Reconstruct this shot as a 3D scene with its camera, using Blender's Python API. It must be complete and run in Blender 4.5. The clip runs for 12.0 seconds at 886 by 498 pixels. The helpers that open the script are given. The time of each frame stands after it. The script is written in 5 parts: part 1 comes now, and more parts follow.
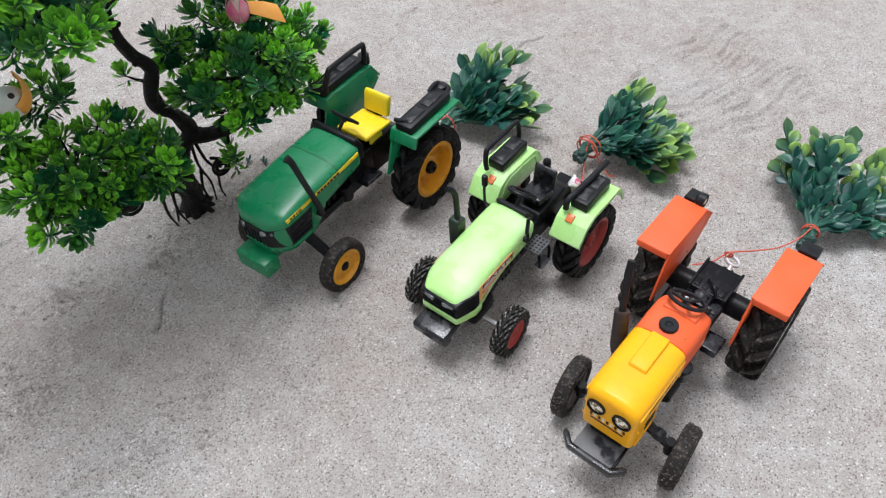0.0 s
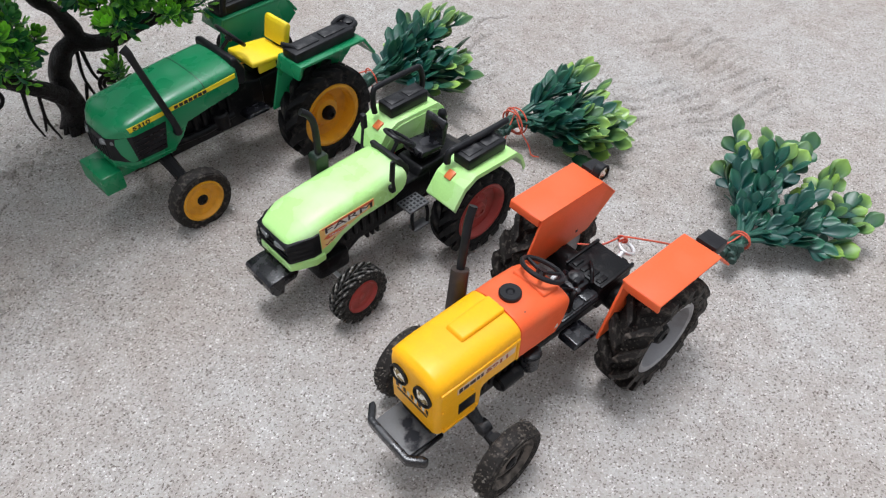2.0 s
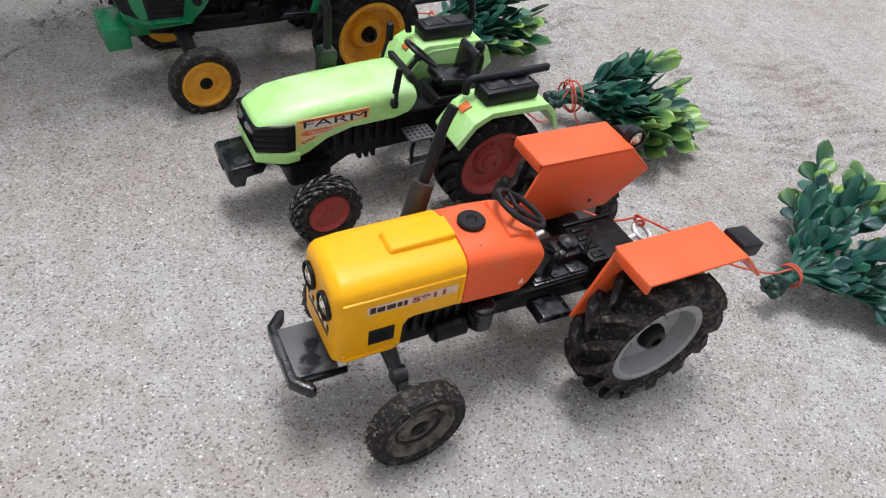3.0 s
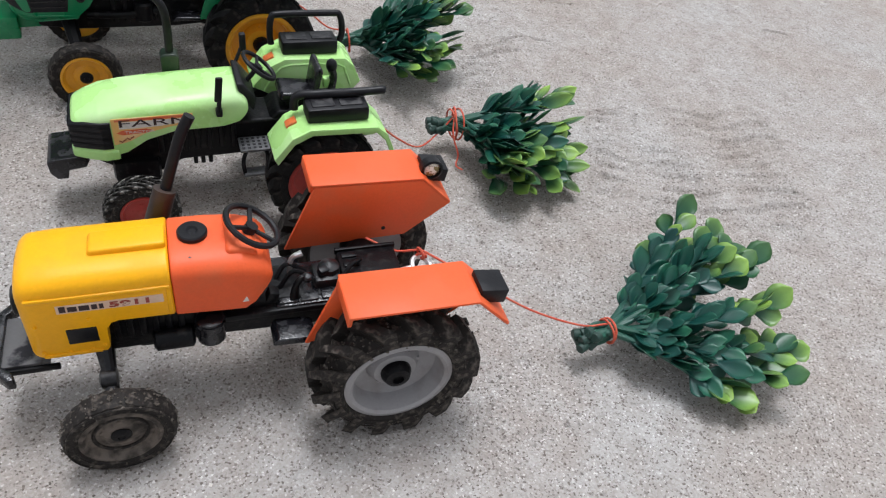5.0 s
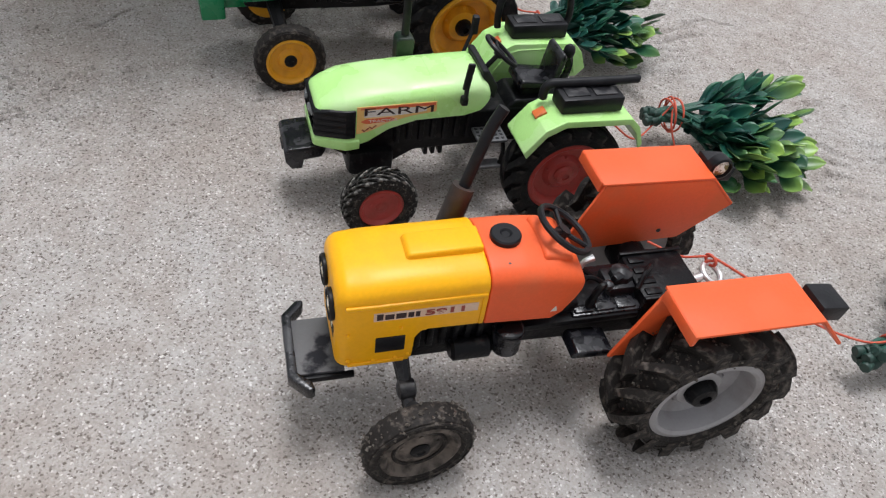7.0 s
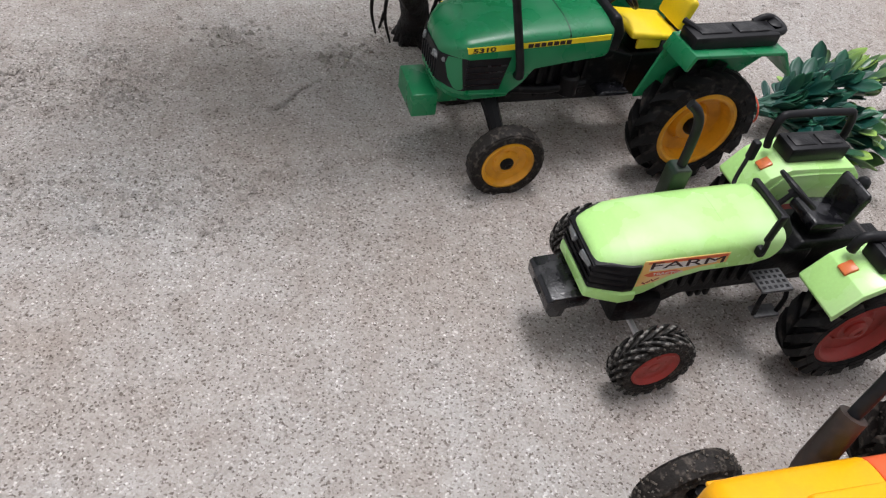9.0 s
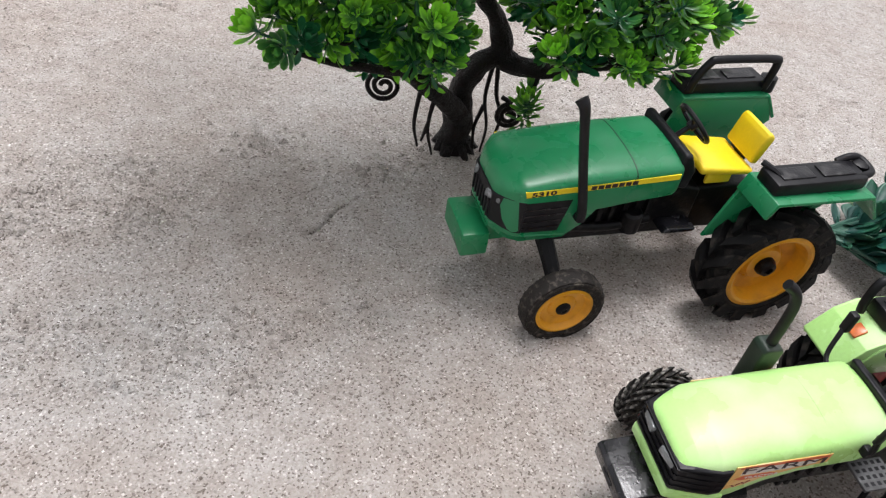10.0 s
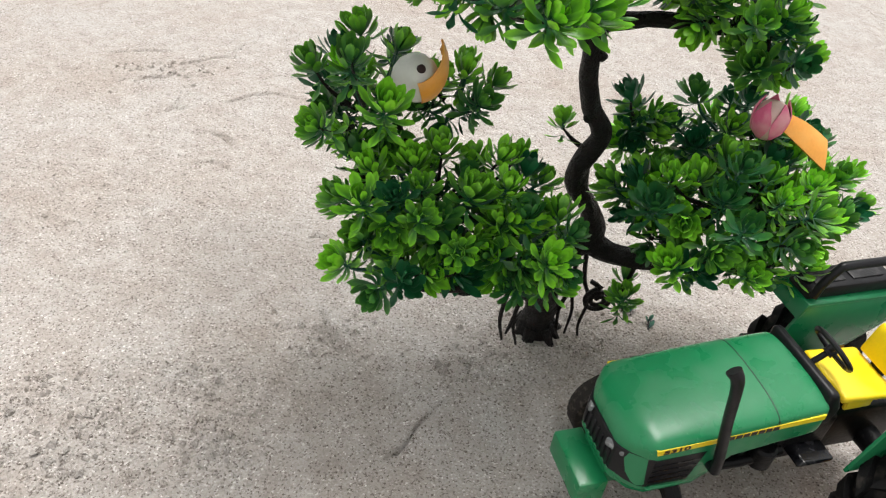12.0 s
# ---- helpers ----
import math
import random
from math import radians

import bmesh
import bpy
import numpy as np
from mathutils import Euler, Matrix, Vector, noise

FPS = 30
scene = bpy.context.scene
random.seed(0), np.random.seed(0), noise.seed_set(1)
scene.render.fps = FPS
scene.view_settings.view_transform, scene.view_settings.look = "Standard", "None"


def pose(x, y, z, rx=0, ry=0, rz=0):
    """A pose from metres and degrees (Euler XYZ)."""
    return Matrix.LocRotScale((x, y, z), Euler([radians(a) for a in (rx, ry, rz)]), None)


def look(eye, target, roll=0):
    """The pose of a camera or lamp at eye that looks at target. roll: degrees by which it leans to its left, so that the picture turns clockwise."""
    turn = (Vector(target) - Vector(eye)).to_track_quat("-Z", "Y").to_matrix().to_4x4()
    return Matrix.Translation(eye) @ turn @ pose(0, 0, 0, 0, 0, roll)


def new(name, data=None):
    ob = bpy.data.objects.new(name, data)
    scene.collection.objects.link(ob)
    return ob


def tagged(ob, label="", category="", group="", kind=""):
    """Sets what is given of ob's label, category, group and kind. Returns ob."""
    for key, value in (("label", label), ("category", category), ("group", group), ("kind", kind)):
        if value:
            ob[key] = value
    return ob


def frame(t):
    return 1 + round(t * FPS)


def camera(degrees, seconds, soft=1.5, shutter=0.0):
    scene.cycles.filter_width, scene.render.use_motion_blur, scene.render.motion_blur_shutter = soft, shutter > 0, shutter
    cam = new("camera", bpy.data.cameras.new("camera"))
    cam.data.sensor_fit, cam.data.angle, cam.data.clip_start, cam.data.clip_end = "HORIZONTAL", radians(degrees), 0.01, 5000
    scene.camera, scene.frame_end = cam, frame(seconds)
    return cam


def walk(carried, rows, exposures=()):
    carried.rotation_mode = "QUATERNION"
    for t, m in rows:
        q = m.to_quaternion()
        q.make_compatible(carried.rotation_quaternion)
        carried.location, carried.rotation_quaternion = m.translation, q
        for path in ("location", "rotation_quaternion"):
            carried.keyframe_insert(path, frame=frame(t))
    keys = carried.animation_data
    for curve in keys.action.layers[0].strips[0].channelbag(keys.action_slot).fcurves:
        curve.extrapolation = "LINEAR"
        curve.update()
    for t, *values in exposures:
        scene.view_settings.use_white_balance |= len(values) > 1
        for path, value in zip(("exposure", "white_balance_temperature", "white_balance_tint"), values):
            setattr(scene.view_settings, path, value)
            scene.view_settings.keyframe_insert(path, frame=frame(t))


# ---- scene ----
cam = camera(62.55, 12.0, soft=1.2)
# seconds, eye, target, roll
PATH = [
    (0.0, (-0.23655, -0.06950, 0.38954), (-0.10915, 0.07957, 0.16250), -4.90),
    (0.5, (-0.21442, -0.09142, 0.38222), (-0.08625, 0.05753, 0.15554), -3.93),
    (1.0, (-0.19801, -0.10791, 0.37084), (-0.06896, 0.04470, 0.14711), -3.08),
    (1.5, (-0.17924, -0.12066, 0.34406), (-0.05581, 0.04373, 0.12556), -2.69),
    (2.0, (-0.15909, -0.12888, 0.30633), (-0.03431, 0.03938, 0.09158), 0.90),
    (2.5, (-0.13494, -0.14213, 0.26401), (-0.02032, 0.04207, 0.05681), 5.66),
    (3.0, (-0.11002, -0.15044, 0.23546), (-0.00996, 0.04587, 0.03187), 9.32),
    (3.5, (-0.06437, -0.15757, 0.22944), (0.02024, 0.04303, 0.02304), 8.37),
    (3.7, (-0.04769, -0.16199, 0.23095), (0.03772, 0.04096, 0.02720), 8.65),
    (5.3, (0.00654, -0.17917, 0.24821), (0.07656, 0.03160, 0.04654), 10.37),
    (5.5, (-0.00023, -0.17719, 0.24575), (0.06701, 0.03343, 0.04298), 9.90),
    (6.0, (-0.02765, -0.16638, 0.23350), (0.03748, 0.04248, 0.02824), 10.56),
    (6.5, (-0.05373, -0.15484, 0.22790), (0.00373, 0.05357, 0.01990), 9.50),
    (7.0, (-0.07705, -0.14178, 0.22664), (-0.02220, 0.06674, 0.01804), 8.89),
    (7.2, (-0.08823, -0.13575, 0.22524), (-0.03365, 0.07211, 0.01592), 9.13),
    (8.8, (-0.16437, -0.06457, 0.23031), (-0.11327, 0.14113, 0.01799), 9.80),
    (9.0, (-0.16615, -0.05322, 0.23554), (-0.12056, 0.15182, 0.02134), 9.21),
    (9.5, (-0.17158, -0.02239, 0.23936), (-0.13141, 0.18643, 0.02774), 8.11),
    (10.0, (-0.17862, 0.00491, 0.24868), (-0.13836, 0.22016, 0.04364), 8.96),
    (10.5, (-0.19143, 0.02479, 0.26018), (-0.15137, 0.24460, 0.05998), 7.96),
    (11.0, (-0.20250, 0.04381, 0.26283), (-0.16266, 0.26754, 0.06699), 7.82),
    (11.5, (-0.21043, 0.06613, 0.26895), (-0.17231, 0.29126, 0.07436), 7.78),
    (12.0, (-0.21214, 0.08295, 0.28054), (-0.17812, 0.31171, 0.08946), 6.33),
]
walk(cam, [(t, look(e, g, r)) for t, e, g, r in PATH],
     exposures=((0.0, 0.2, 6080, 10), (3.0, 0.15, 6090, 10), (6.0, 0.04, 6160, 10), (9.0, 0.07, 6380, 13), (10.0, 0.33, 6450, 13), (10.5, 0.34, 6580, 12), (12.0, 0.54, 6680, 9)))

# ---- light: a bright hazy sky with a soft sun high over the tree ----
SUN_AZ, SUN_EL = 74.0, 79.0          # degrees from +x towards +y, and above the ground
world = bpy.data.worlds.new("overcast_sky")
scene.world = world
world.use_nodes = True
wn = world.node_tree
sky = wn.nodes.new("ShaderNodeTexSky")
sky.sky_type, sky.sun_disc = "NISHITA", False
sky.sun_elevation, sky.sun_rotation = radians(SUN_EL), radians(90.0 - SUN_AZ)
sky.air_density, sky.dust_density, sky.ozone_density = 1.0, 4.0, 1.0
pale = wn.nodes.new("ShaderNodeHueSaturation")
pale.inputs["Saturation"].default_value = 0.06
wn.links.new(sky.outputs["Color"], pale.inputs["Color"])
wn.links.new(pale.outputs["Color"], wn.nodes["Background"].inputs["Color"])
wn.nodes["Background"].inputs["Strength"].default_value = 0.15
sun_data = bpy.data.lights.new("sun", "SUN")
sun_data.energy, sun_data.angle, sun_data.color = 1.7, radians(18), (1.0, 0.985, 0.98)
sun = new("sun", sun_data)
sun.matrix_world = look((math.cos(radians(SUN_AZ)) * math.cos(radians(SUN_EL)), math.sin(radians(SUN_AZ)) * math.cos(radians(SUN_EL)), math.sin(radians(SUN_EL))), (0, 0, 0))


# ---- materials ----
def material(name, base, rough=0.5, spot=None, amount=0.5, scale=60.0, fine=900.0, bump=0.15, metal=0.0, spread=0.08, coat=0.0, lo=0.48, hi=0.68, depth=0.0004, spec=0.5):
    """A painted or moulded surface: base colour that wanders a little, a second colour in spots (wear, dust, a lens's
    painted glints), and a fine grain.
    """
    m = bpy.data.materials.new(name)
    m.use_nodes = True
    nt = m.node_tree
    b = nt.nodes["Principled BSDF"]
    tex = nt.nodes.new("ShaderNodeTexCoord")
    big = nt.nodes.new("ShaderNodeTexNoise")
    big.inputs["Scale"].default_value, big.inputs["Detail"].default_value = scale, 6.0
    nt.links.new(tex.outputs["Object"], big.inputs["Vector"])
    grain = nt.nodes.new("ShaderNodeTexNoise")
    grain.inputs["Scale"].default_value, grain.inputs["Detail"].default_value = fine, 3.0
    nt.links.new(tex.outputs["Object"], grain.inputs["Vector"])
    wander = nt.nodes.new("ShaderNodeMix")
    wander.data_type = "RGBA"
    wander.inputs["A"].default_value = (*[c * (1 - spread) for c in base], 1)
    wander.inputs["B"].default_value = (*[min(1, c * (1 + spread)) for c in base], 1)
    nt.links.new(grain.outputs["Fac"], wander.inputs["Factor"])
    colour = wander.outputs["Result"]
    if spot:
        mask = nt.nodes.new("ShaderNodeMapRange")
        mask.inputs["From Min"].default_value, mask.inputs["From Max"].default_value = lo, hi
        mask.inputs["To Max"].default_value = amount
        nt.links.new(big.outputs["Fac"], mask.inputs["Value"])
        mix = nt.nodes.new("ShaderNodeMix")
        mix.data_type = "RGBA"
        nt.links.new(mask.outputs["Result"], mix.inputs["Factor"])
        nt.links.new(colour, mix.inputs["A"])
        mix.inputs["B"].default_value = (*spot, 1)
        colour = mix.outputs["Result"]
        rise = nt.nodes.new("ShaderNodeMath")
        rise.operation, rise.use_clamp = "MULTIPLY_ADD", True
        nt.links.new(mask.outputs["Result"], rise.inputs[0])
        rise.inputs[1].default_value, rise.inputs[2].default_value = 0.5, rough
        nt.links.new(rise.outputs[0], b.inputs["Roughness"])
    else:
        b.inputs["Roughness"].default_value = rough
    nt.links.new(colour, b.inputs["Base Color"])
    b.inputs["Metallic"].default_value = metal
    b.inputs["Coat Weight"].default_value = coat
    b.inputs["Specular IOR Level"].default_value = spec
    bp = nt.nodes.new("ShaderNodeBump")
    bp.inputs["Strength"].default_value, bp.inputs["Distance"].default_value = bump, depth
    add = nt.nodes.new("ShaderNodeMath")
    nt.links.new(big.outputs["Fac"], add.inputs[0])
    nt.links.new(grain.outputs["Fac"], add.inputs[1])
    nt.links.new(add.outputs[0], bp.inputs["Height"])
    nt.links.new(bp.outputs["Normal"], b.inputs["Normal"])
    return m


DUST = (0.30, 0.26, 0.22)
M_YELLOW = material("yellow_paint", (0.92, 0.44, 0.003), 0.34, (0.80, 0.36, 0.01), 0.4, 90, bump=0.08, spec=0.28)
M_ORANGE = material("orange_paint", (0.80, 0.115, 0.03), 0.44, (0.66, 0.15, 0.06), 0.5, 70, bump=0.12, spec=0.3)
M_LIME = material("lime_plastic", (0.46, 0.79, 0.26), 0.24, (0.58, 0.80, 0.42), 0.7, 40, bump=0.06)
M_GREEN = material("green_plastic", (0.010, 0.20, 0.075), 0.27, (0.03, 0.22, 0.10), 0.5, 60, bump=0.05)
M_DKGREEN = material("dark_green_plastic", (0.004, 0.02, 0.009), 0.4, DUST, 0.12, 80)
M_BLACK = material("black_plastic", (0.004, 0.004, 0.005), 0.38, (0.09, 0.082, 0.075), 0.4, 260, bump=0.4, lo=0.57, hi=0.82, spec=0.18)
M_BLACKCLEAN = material("clean_black_plastic", (0.008, 0.008, 0.010), 0.38, (0.03, 0.03, 0.033), 0.4, 120, spec=0.24)
M_DUSTY = material("dusty_black_plastic", (0.007, 0.007, 0.009), 0.36, (0.13, 0.125, 0.125), 0.5, 190, bump=0.4, lo=0.5, hi=0.72, spec=0.35)
M_GLOSSBLACK = material("glossy_black_plastic", (0.006, 0.006, 0.008), 0.2, (0.05, 0.05, 0.055), 0.6, 170, bump=0.35, lo=0.5, hi=0.7)
M_DUSTPLATE = material("dust_coated_plate", (0.10, 0.098, 0.10), 0.5, (0.012, 0.012, 0.016), 0.95, 120, bump=0.3, lo=0.55, hi=0.66)
M_TYRE = material("tyre_rubber", (0.008, 0.008, 0.0085), 0.62, DUST, 0.2, 170, bump=0.35, lo=0.54, hi=0.8, spec=0.16)
M_TYRE_MUDDY = material("muddy_tyre_rubber", (0.017, 0.0145, 0.013), 0.66, (0.21, 0.178, 0.153), 0.55, 380, bump=0.7, lo=0.52, hi=0.74, spec=0.25)
M_TREAD_DUSTY = material("dusty_tread_rubber", (0.02, 0.019, 0.018), 0.66, (0.42, 0.40, 0.37), 0.5, 420, bump=0.7, lo=0.54, hi=0.66, spec=0.2)
M_MESHGREY = material("grey_mesh_plate", (0.12, 0.12, 0.125), 0.45, (0.03, 0.03, 0.03), 0.6, 200, bump=0.3)
M_MUD = material("dried_mud", (0.10, 0.086, 0.073), 0.85, (0.22, 0.20, 0.175), 0.7, 500, bump=0.5, spec=0.2)
M_RIM_GREY = material("grey_rim", (0.33, 0.32, 0.325), 0.4, (0.14, 0.11, 0.09), 0.5, 70, bump=0.2, lo=0.5, hi=0.75)
M_RIM_DIRTY = material("dirty_rim", (0.13, 0.105, 0.085), 0.55, (0.025, 0.022, 0.02), 0.85, 170, bump=0.6, lo=0.42, hi=0.6)
M_RIM_RED = material("red_rim", (0.42, 0.045, 0.035), 0.45, (0.2, 0.07, 0.05), 0.5, 100, bump=0.2)
M_RIM_YELLOW = material("yellow_rim", (0.78, 0.36, 0.012), 0.38, (0.45, 0.2, 0.03), 0.5, 110, bump=0.15)
M_SEAT_YELLOW = material("yellow_seat_plastic", (0.90, 0.66, 0.01), 0.42, (0.75, 0.55, 0.05), 0.4, 60, bump=0.05)
M_RUST = material("brown_painted_metal", (0.018, 0.012, 0.010), 0.42, (0.075, 0.045, 0.035), 0.6, 130, bump=0.25)
# the white spots put the lens's sparkle into its colour
M_GOLD_GLINT = material("gold_lens_with_glints", (0.30, 0.22, 0.09), 0.12, (0.95, 0.9, 0.8), 0.95, 420, metal=0.1, bump=0.3, fine=2500, lo=0.46, hi=0.54)
M_STEEL = material("steel", (0.82, 0.82, 0.82), 0.32, (0.6, 0.6, 0.6), 0.5, metal=0.8)
M_LAMP = material("clear_headlamp", (0.45, 0.47, 0.47), 0.12, (0.7, 0.72, 0.72), 0.7, 300, bump=0.3)
M_LAMP_GREY = material("smoky_headlamp", (0.16, 0.17, 0.175), 0.12, (0.42, 0.44, 0.45), 0.6, 300, bump=0.3)
M_WHITE = material("white_sticker", (0.72, 0.70, 0.66), 0.5, (0.5, 0.45, 0.38), 0.5, 160)
M_PLATE = material("pale_name_plate", (0.72, 0.50, 0.36), 0.45, (0.80, 0.66, 0.55), 0.7, 120)
M_CREAM = material("cream_sticker", (0.80, 0.50, 0.16), 0.45, (0.85, 0.72, 0.5), 0.7, 90)
M_STRIPE = material("yellow_sticker", (0.88, 0.68, 0.02), 0.4, (0.7, 0.5, 0.02), 0.3, 100)
M_STICKRED = material("red_sticker", (0.70, 0.12, 0.04), 0.45, (0.72, 0.28, 0.15), 0.5, 160)
M_PRINT = material("dark_print", (0.03, 0.012, 0.012), 0.5)
M_PRINT_RED = material("red_print", (0.30, 0.05, 0.03), 0.5)
M_SIGNAL = material("orange_signal_lens", (0.66, 0.16, 0.04), 0.3, (0.4, 0.12, 0.04), 0.6, 300)
M_BARK = material("dark_brown_bark", (0.005, 0.004, 0.004), 0.5, (0.02, 0.012, 0.011), 0.6, 190, bump=1.0, depth=0.003, spec=0.35)
M_STRING = material("red_string", (0.62, 0.09, 0.05), 0.7, (0.7, 0.25, 0.15), 0.4, 400, bump=0.6)
M_STEM = material("green_plastic_stem", (0.016, 0.082, 0.058), 0.4, (0.04, 0.13, 0.08), 0.5, 120)
M_CUT = material("cut_stem", (0.015, 0.045, 0.035), 0.5, (0.05, 0.09, 0.07), 0.5, 300)
M_ORN_WHITE = material("white_shell", (0.78, 0.77, 0.75), 0.3, (0.6, 0.58, 0.55), 0.4, 60)
M_ORN_ORANGE = material("orange_shell", (0.85, 0.36, 0.06), 0.35, (0.85, 0.5, 0.16), 0.5, 70)
M_ORN_PINK = material("pink_shell", (0.74, 0.13, 0.27), 0.3, (0.74, 0.4, 0.42), 0.7, 90, lo=0.46, hi=0.64)
M_ORN_BEIGE = material("beige_shell", (0.66, 0.47, 0.42), 0.35, (0.70, 0.25, 0.30), 0.5, 80)


def leaf_material(name, base, tip, lo, hi, rough=0.36):
    """Plastic leaf, dark at its foot and paler to its tip, each spray a little different."""
    m = bpy.data.materials.new(name)
    m.use_nodes = True
    nt = m.node_tree
    b = nt.nodes["Principled BSDF"]
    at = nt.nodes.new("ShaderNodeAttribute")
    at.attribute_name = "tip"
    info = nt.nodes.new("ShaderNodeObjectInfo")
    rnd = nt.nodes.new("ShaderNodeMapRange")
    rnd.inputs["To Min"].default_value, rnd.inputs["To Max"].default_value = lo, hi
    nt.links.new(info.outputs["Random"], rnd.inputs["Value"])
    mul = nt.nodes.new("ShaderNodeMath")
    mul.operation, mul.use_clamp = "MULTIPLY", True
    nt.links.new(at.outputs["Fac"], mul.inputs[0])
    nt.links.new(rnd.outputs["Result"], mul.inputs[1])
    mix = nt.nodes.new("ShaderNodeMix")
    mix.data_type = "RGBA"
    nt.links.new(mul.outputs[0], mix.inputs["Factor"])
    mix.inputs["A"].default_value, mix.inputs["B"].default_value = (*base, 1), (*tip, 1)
    tex = nt.nodes.new("ShaderNodeTexCoord")
    no = nt.nodes.new("ShaderNodeTexNoise")
    no.inputs["Scale"].default_value = 260
    nt.links.new(tex.outputs["Object"], no.inputs["Vector"])
    hs = nt.nodes.new("ShaderNodeHueSaturation")
    val = nt.nodes.new("ShaderNodeMapRange")
    val.inputs["To Min"].default_value, val.inputs["To Max"].default_value = 0.75, 1.25
    nt.links.new(no.outputs["Fac"], val.inputs["Value"])
    nt.links.new(val.outputs["Result"], hs.inputs["Value"])
    nt.links.new(mix.outputs["Result"], hs.inputs["Color"])
    nt.links.new(hs.outputs["Color"], b.inputs["Base Color"])
    b.inputs["Roughness"].default_value = rough
    bp = nt.nodes.new("ShaderNodeBump")
    bp.inputs["Strength"].default_value, bp.inputs["Distance"].default_value = 0.25, 0.0004
    nt.links.new(no.outputs["Fac"], bp.inputs["Height"])
    nt.links.new(bp.outputs["Normal"], b.inputs["Normal"])
    return m


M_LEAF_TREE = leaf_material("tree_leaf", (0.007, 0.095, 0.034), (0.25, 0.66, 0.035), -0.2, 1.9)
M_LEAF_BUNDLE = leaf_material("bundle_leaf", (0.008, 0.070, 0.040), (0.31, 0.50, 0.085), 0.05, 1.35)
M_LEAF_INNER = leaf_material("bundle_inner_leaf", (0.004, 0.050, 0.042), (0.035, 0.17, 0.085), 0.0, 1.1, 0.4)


# ---- mesh helpers; all their numbers are centimetres ----
CM = 0.01


def part(name, bm, mat, parent, label="", smooth=True, kind=""):
    """Links a bmesh (in centimetres) as one mesh object under a thing or under a part."""
    bmesh.ops.recalc_face_normals(bm, faces=bm.faces)
    bmesh.ops.scale(bm, vec=(CM, CM, CM), verts=bm.verts)
    me = bpy.data.meshes.new(name)
    bm.to_mesh(me)
    bm.free()
    me.materials.append(mat)
    if smooth:
        me.shade_smooth()
        me.set_sharp_from_angle(angle=radians(38))
    ob = new(name, me)
    ob.parent = parent
    return tagged(ob, label, kind=kind)


def thing(name, x, y, z, label, category, heading=0.0, group=""):
    ob = new(name)
    ob.empty_display_size = 0.02
    ob.matrix_world = pose(x * CM, y * CM, z * CM, 0, 0, heading)
    return tagged(ob, label, category, group)


def group_part(name, parent, x=0.0, y=0.0, z=0.0, turn=(0, 0, 0), label=""):
    ob = new(name)
    ob.empty_display_size = 0.01
    ob.parent = parent
    ob.matrix_local = pose(x * CM, y * CM, z * CM, *turn)
    return tagged(ob, label)


def box(x0, x1, y0, y1, z0, z1, bevel=0.08, bm=None, turn=None, segs=2):
    out = bm or bmesh.new()
    b = bmesh.new()
    bmesh.ops.create_cube(b, size=1.0)
    bmesh.ops.scale(b, vec=(x1 - x0, y1 - y0, z1 - z0), verts=b.verts)
    if bevel > 0:
        bmesh.ops.bevel(b, geom=b.edges[:], offset=bevel, segments=segs, affect="EDGES", profile=0.5)
    if turn:
        bmesh.ops.transform(b, matrix=Euler([radians(a) for a in turn]).to_matrix().to_4x4(), verts=b.verts)
    bmesh.ops.translate(b, vec=((x0 + x1) / 2, (y0 + y1) / 2, (z0 + z1) / 2), verts=b.verts)
    return join(out, b)


def join(out, b):
    me = bpy.data.meshes.new("tmp")
    b.to_mesh(me)
    b.free()
    out.from_mesh(me)
    bpy.data.meshes.remove(me)
    return out


def prism(poly, y0, y1, bevel=0.1, bm=None, segs=3, taper=None):
    """A side outline (x, z) drawn out from y0 to y1. taper(x, z) scales the half width about the middle."""
    out = bm or bmesh.new()
    b = bmesh.new()
    mid, half = (y0 + y1) / 2, (y1 - y0) / 2
    rings = []
    for s in (-1, 1):
        rings.append([b.verts.new((x, mid + s * half * (taper(x, z) if taper else 1.0), z)) for x, z in poly])
    n = len(poly)
    b.faces.new(rings[0])
    b.faces.new(rings[1][::-1])
    for i in range(n):
        b.faces.new((rings[0][i], rings[1][i], rings[1][(i + 1) % n], rings[0][(i + 1) % n]))
    bmesh.ops.recalc_face_normals(b, faces=b.faces)
    if bevel > 0:
        bmesh.ops.bevel(b, geom=b.edges[:], offset=bevel, segments=segs, affect="EDGES", profile=0.5, clamp_overlap=True)
    return join(out, b)


def band(low, top, y0, y1):
    """A thin upright strip between two edges, each a list of (x, z) with rising x."""
    b = bmesh.new()
    lx, tx = [q[0] for q in low], [q[0] for q in top]
    rings = []
    for x in np.linspace(lx[0], lx[-1], 16):
        z0, z1 = float(np.interp(x, lx, [q[1] for q in low])), float(np.interp(x, tx, [q[1] for q in top]))
        rings.append([b.verts.new(v) for v in ((x, y0, z0), (x, y1, z0), (x, y1, z1), (x, y0, z1))])
    for p, q in zip(rings, rings[1:]):
        for k in range(4):
            b.faces.new((p[k], p[(k + 1) % 4], q[(k + 1) % 4], q[k]))
    b.faces.new(rings[0])
    b.faces.new(rings[-1][::-1])
    bmesh.ops.recalc_face_normals(b, faces=b.faces)
    return b


def plan(poly, z0, z1, bevel=0.06, bm=None, segs=2):
    """A ground plan (x, y) drawn up from z0 to z1."""
    out = bm or bmesh.new()
    b = prism([(x, y) for x, y in poly], z0, z1, bevel, None, segs)
    for v in b.verts:
        v.co.y, v.co.z = v.co.z, v.co.y
    return join(out, b)


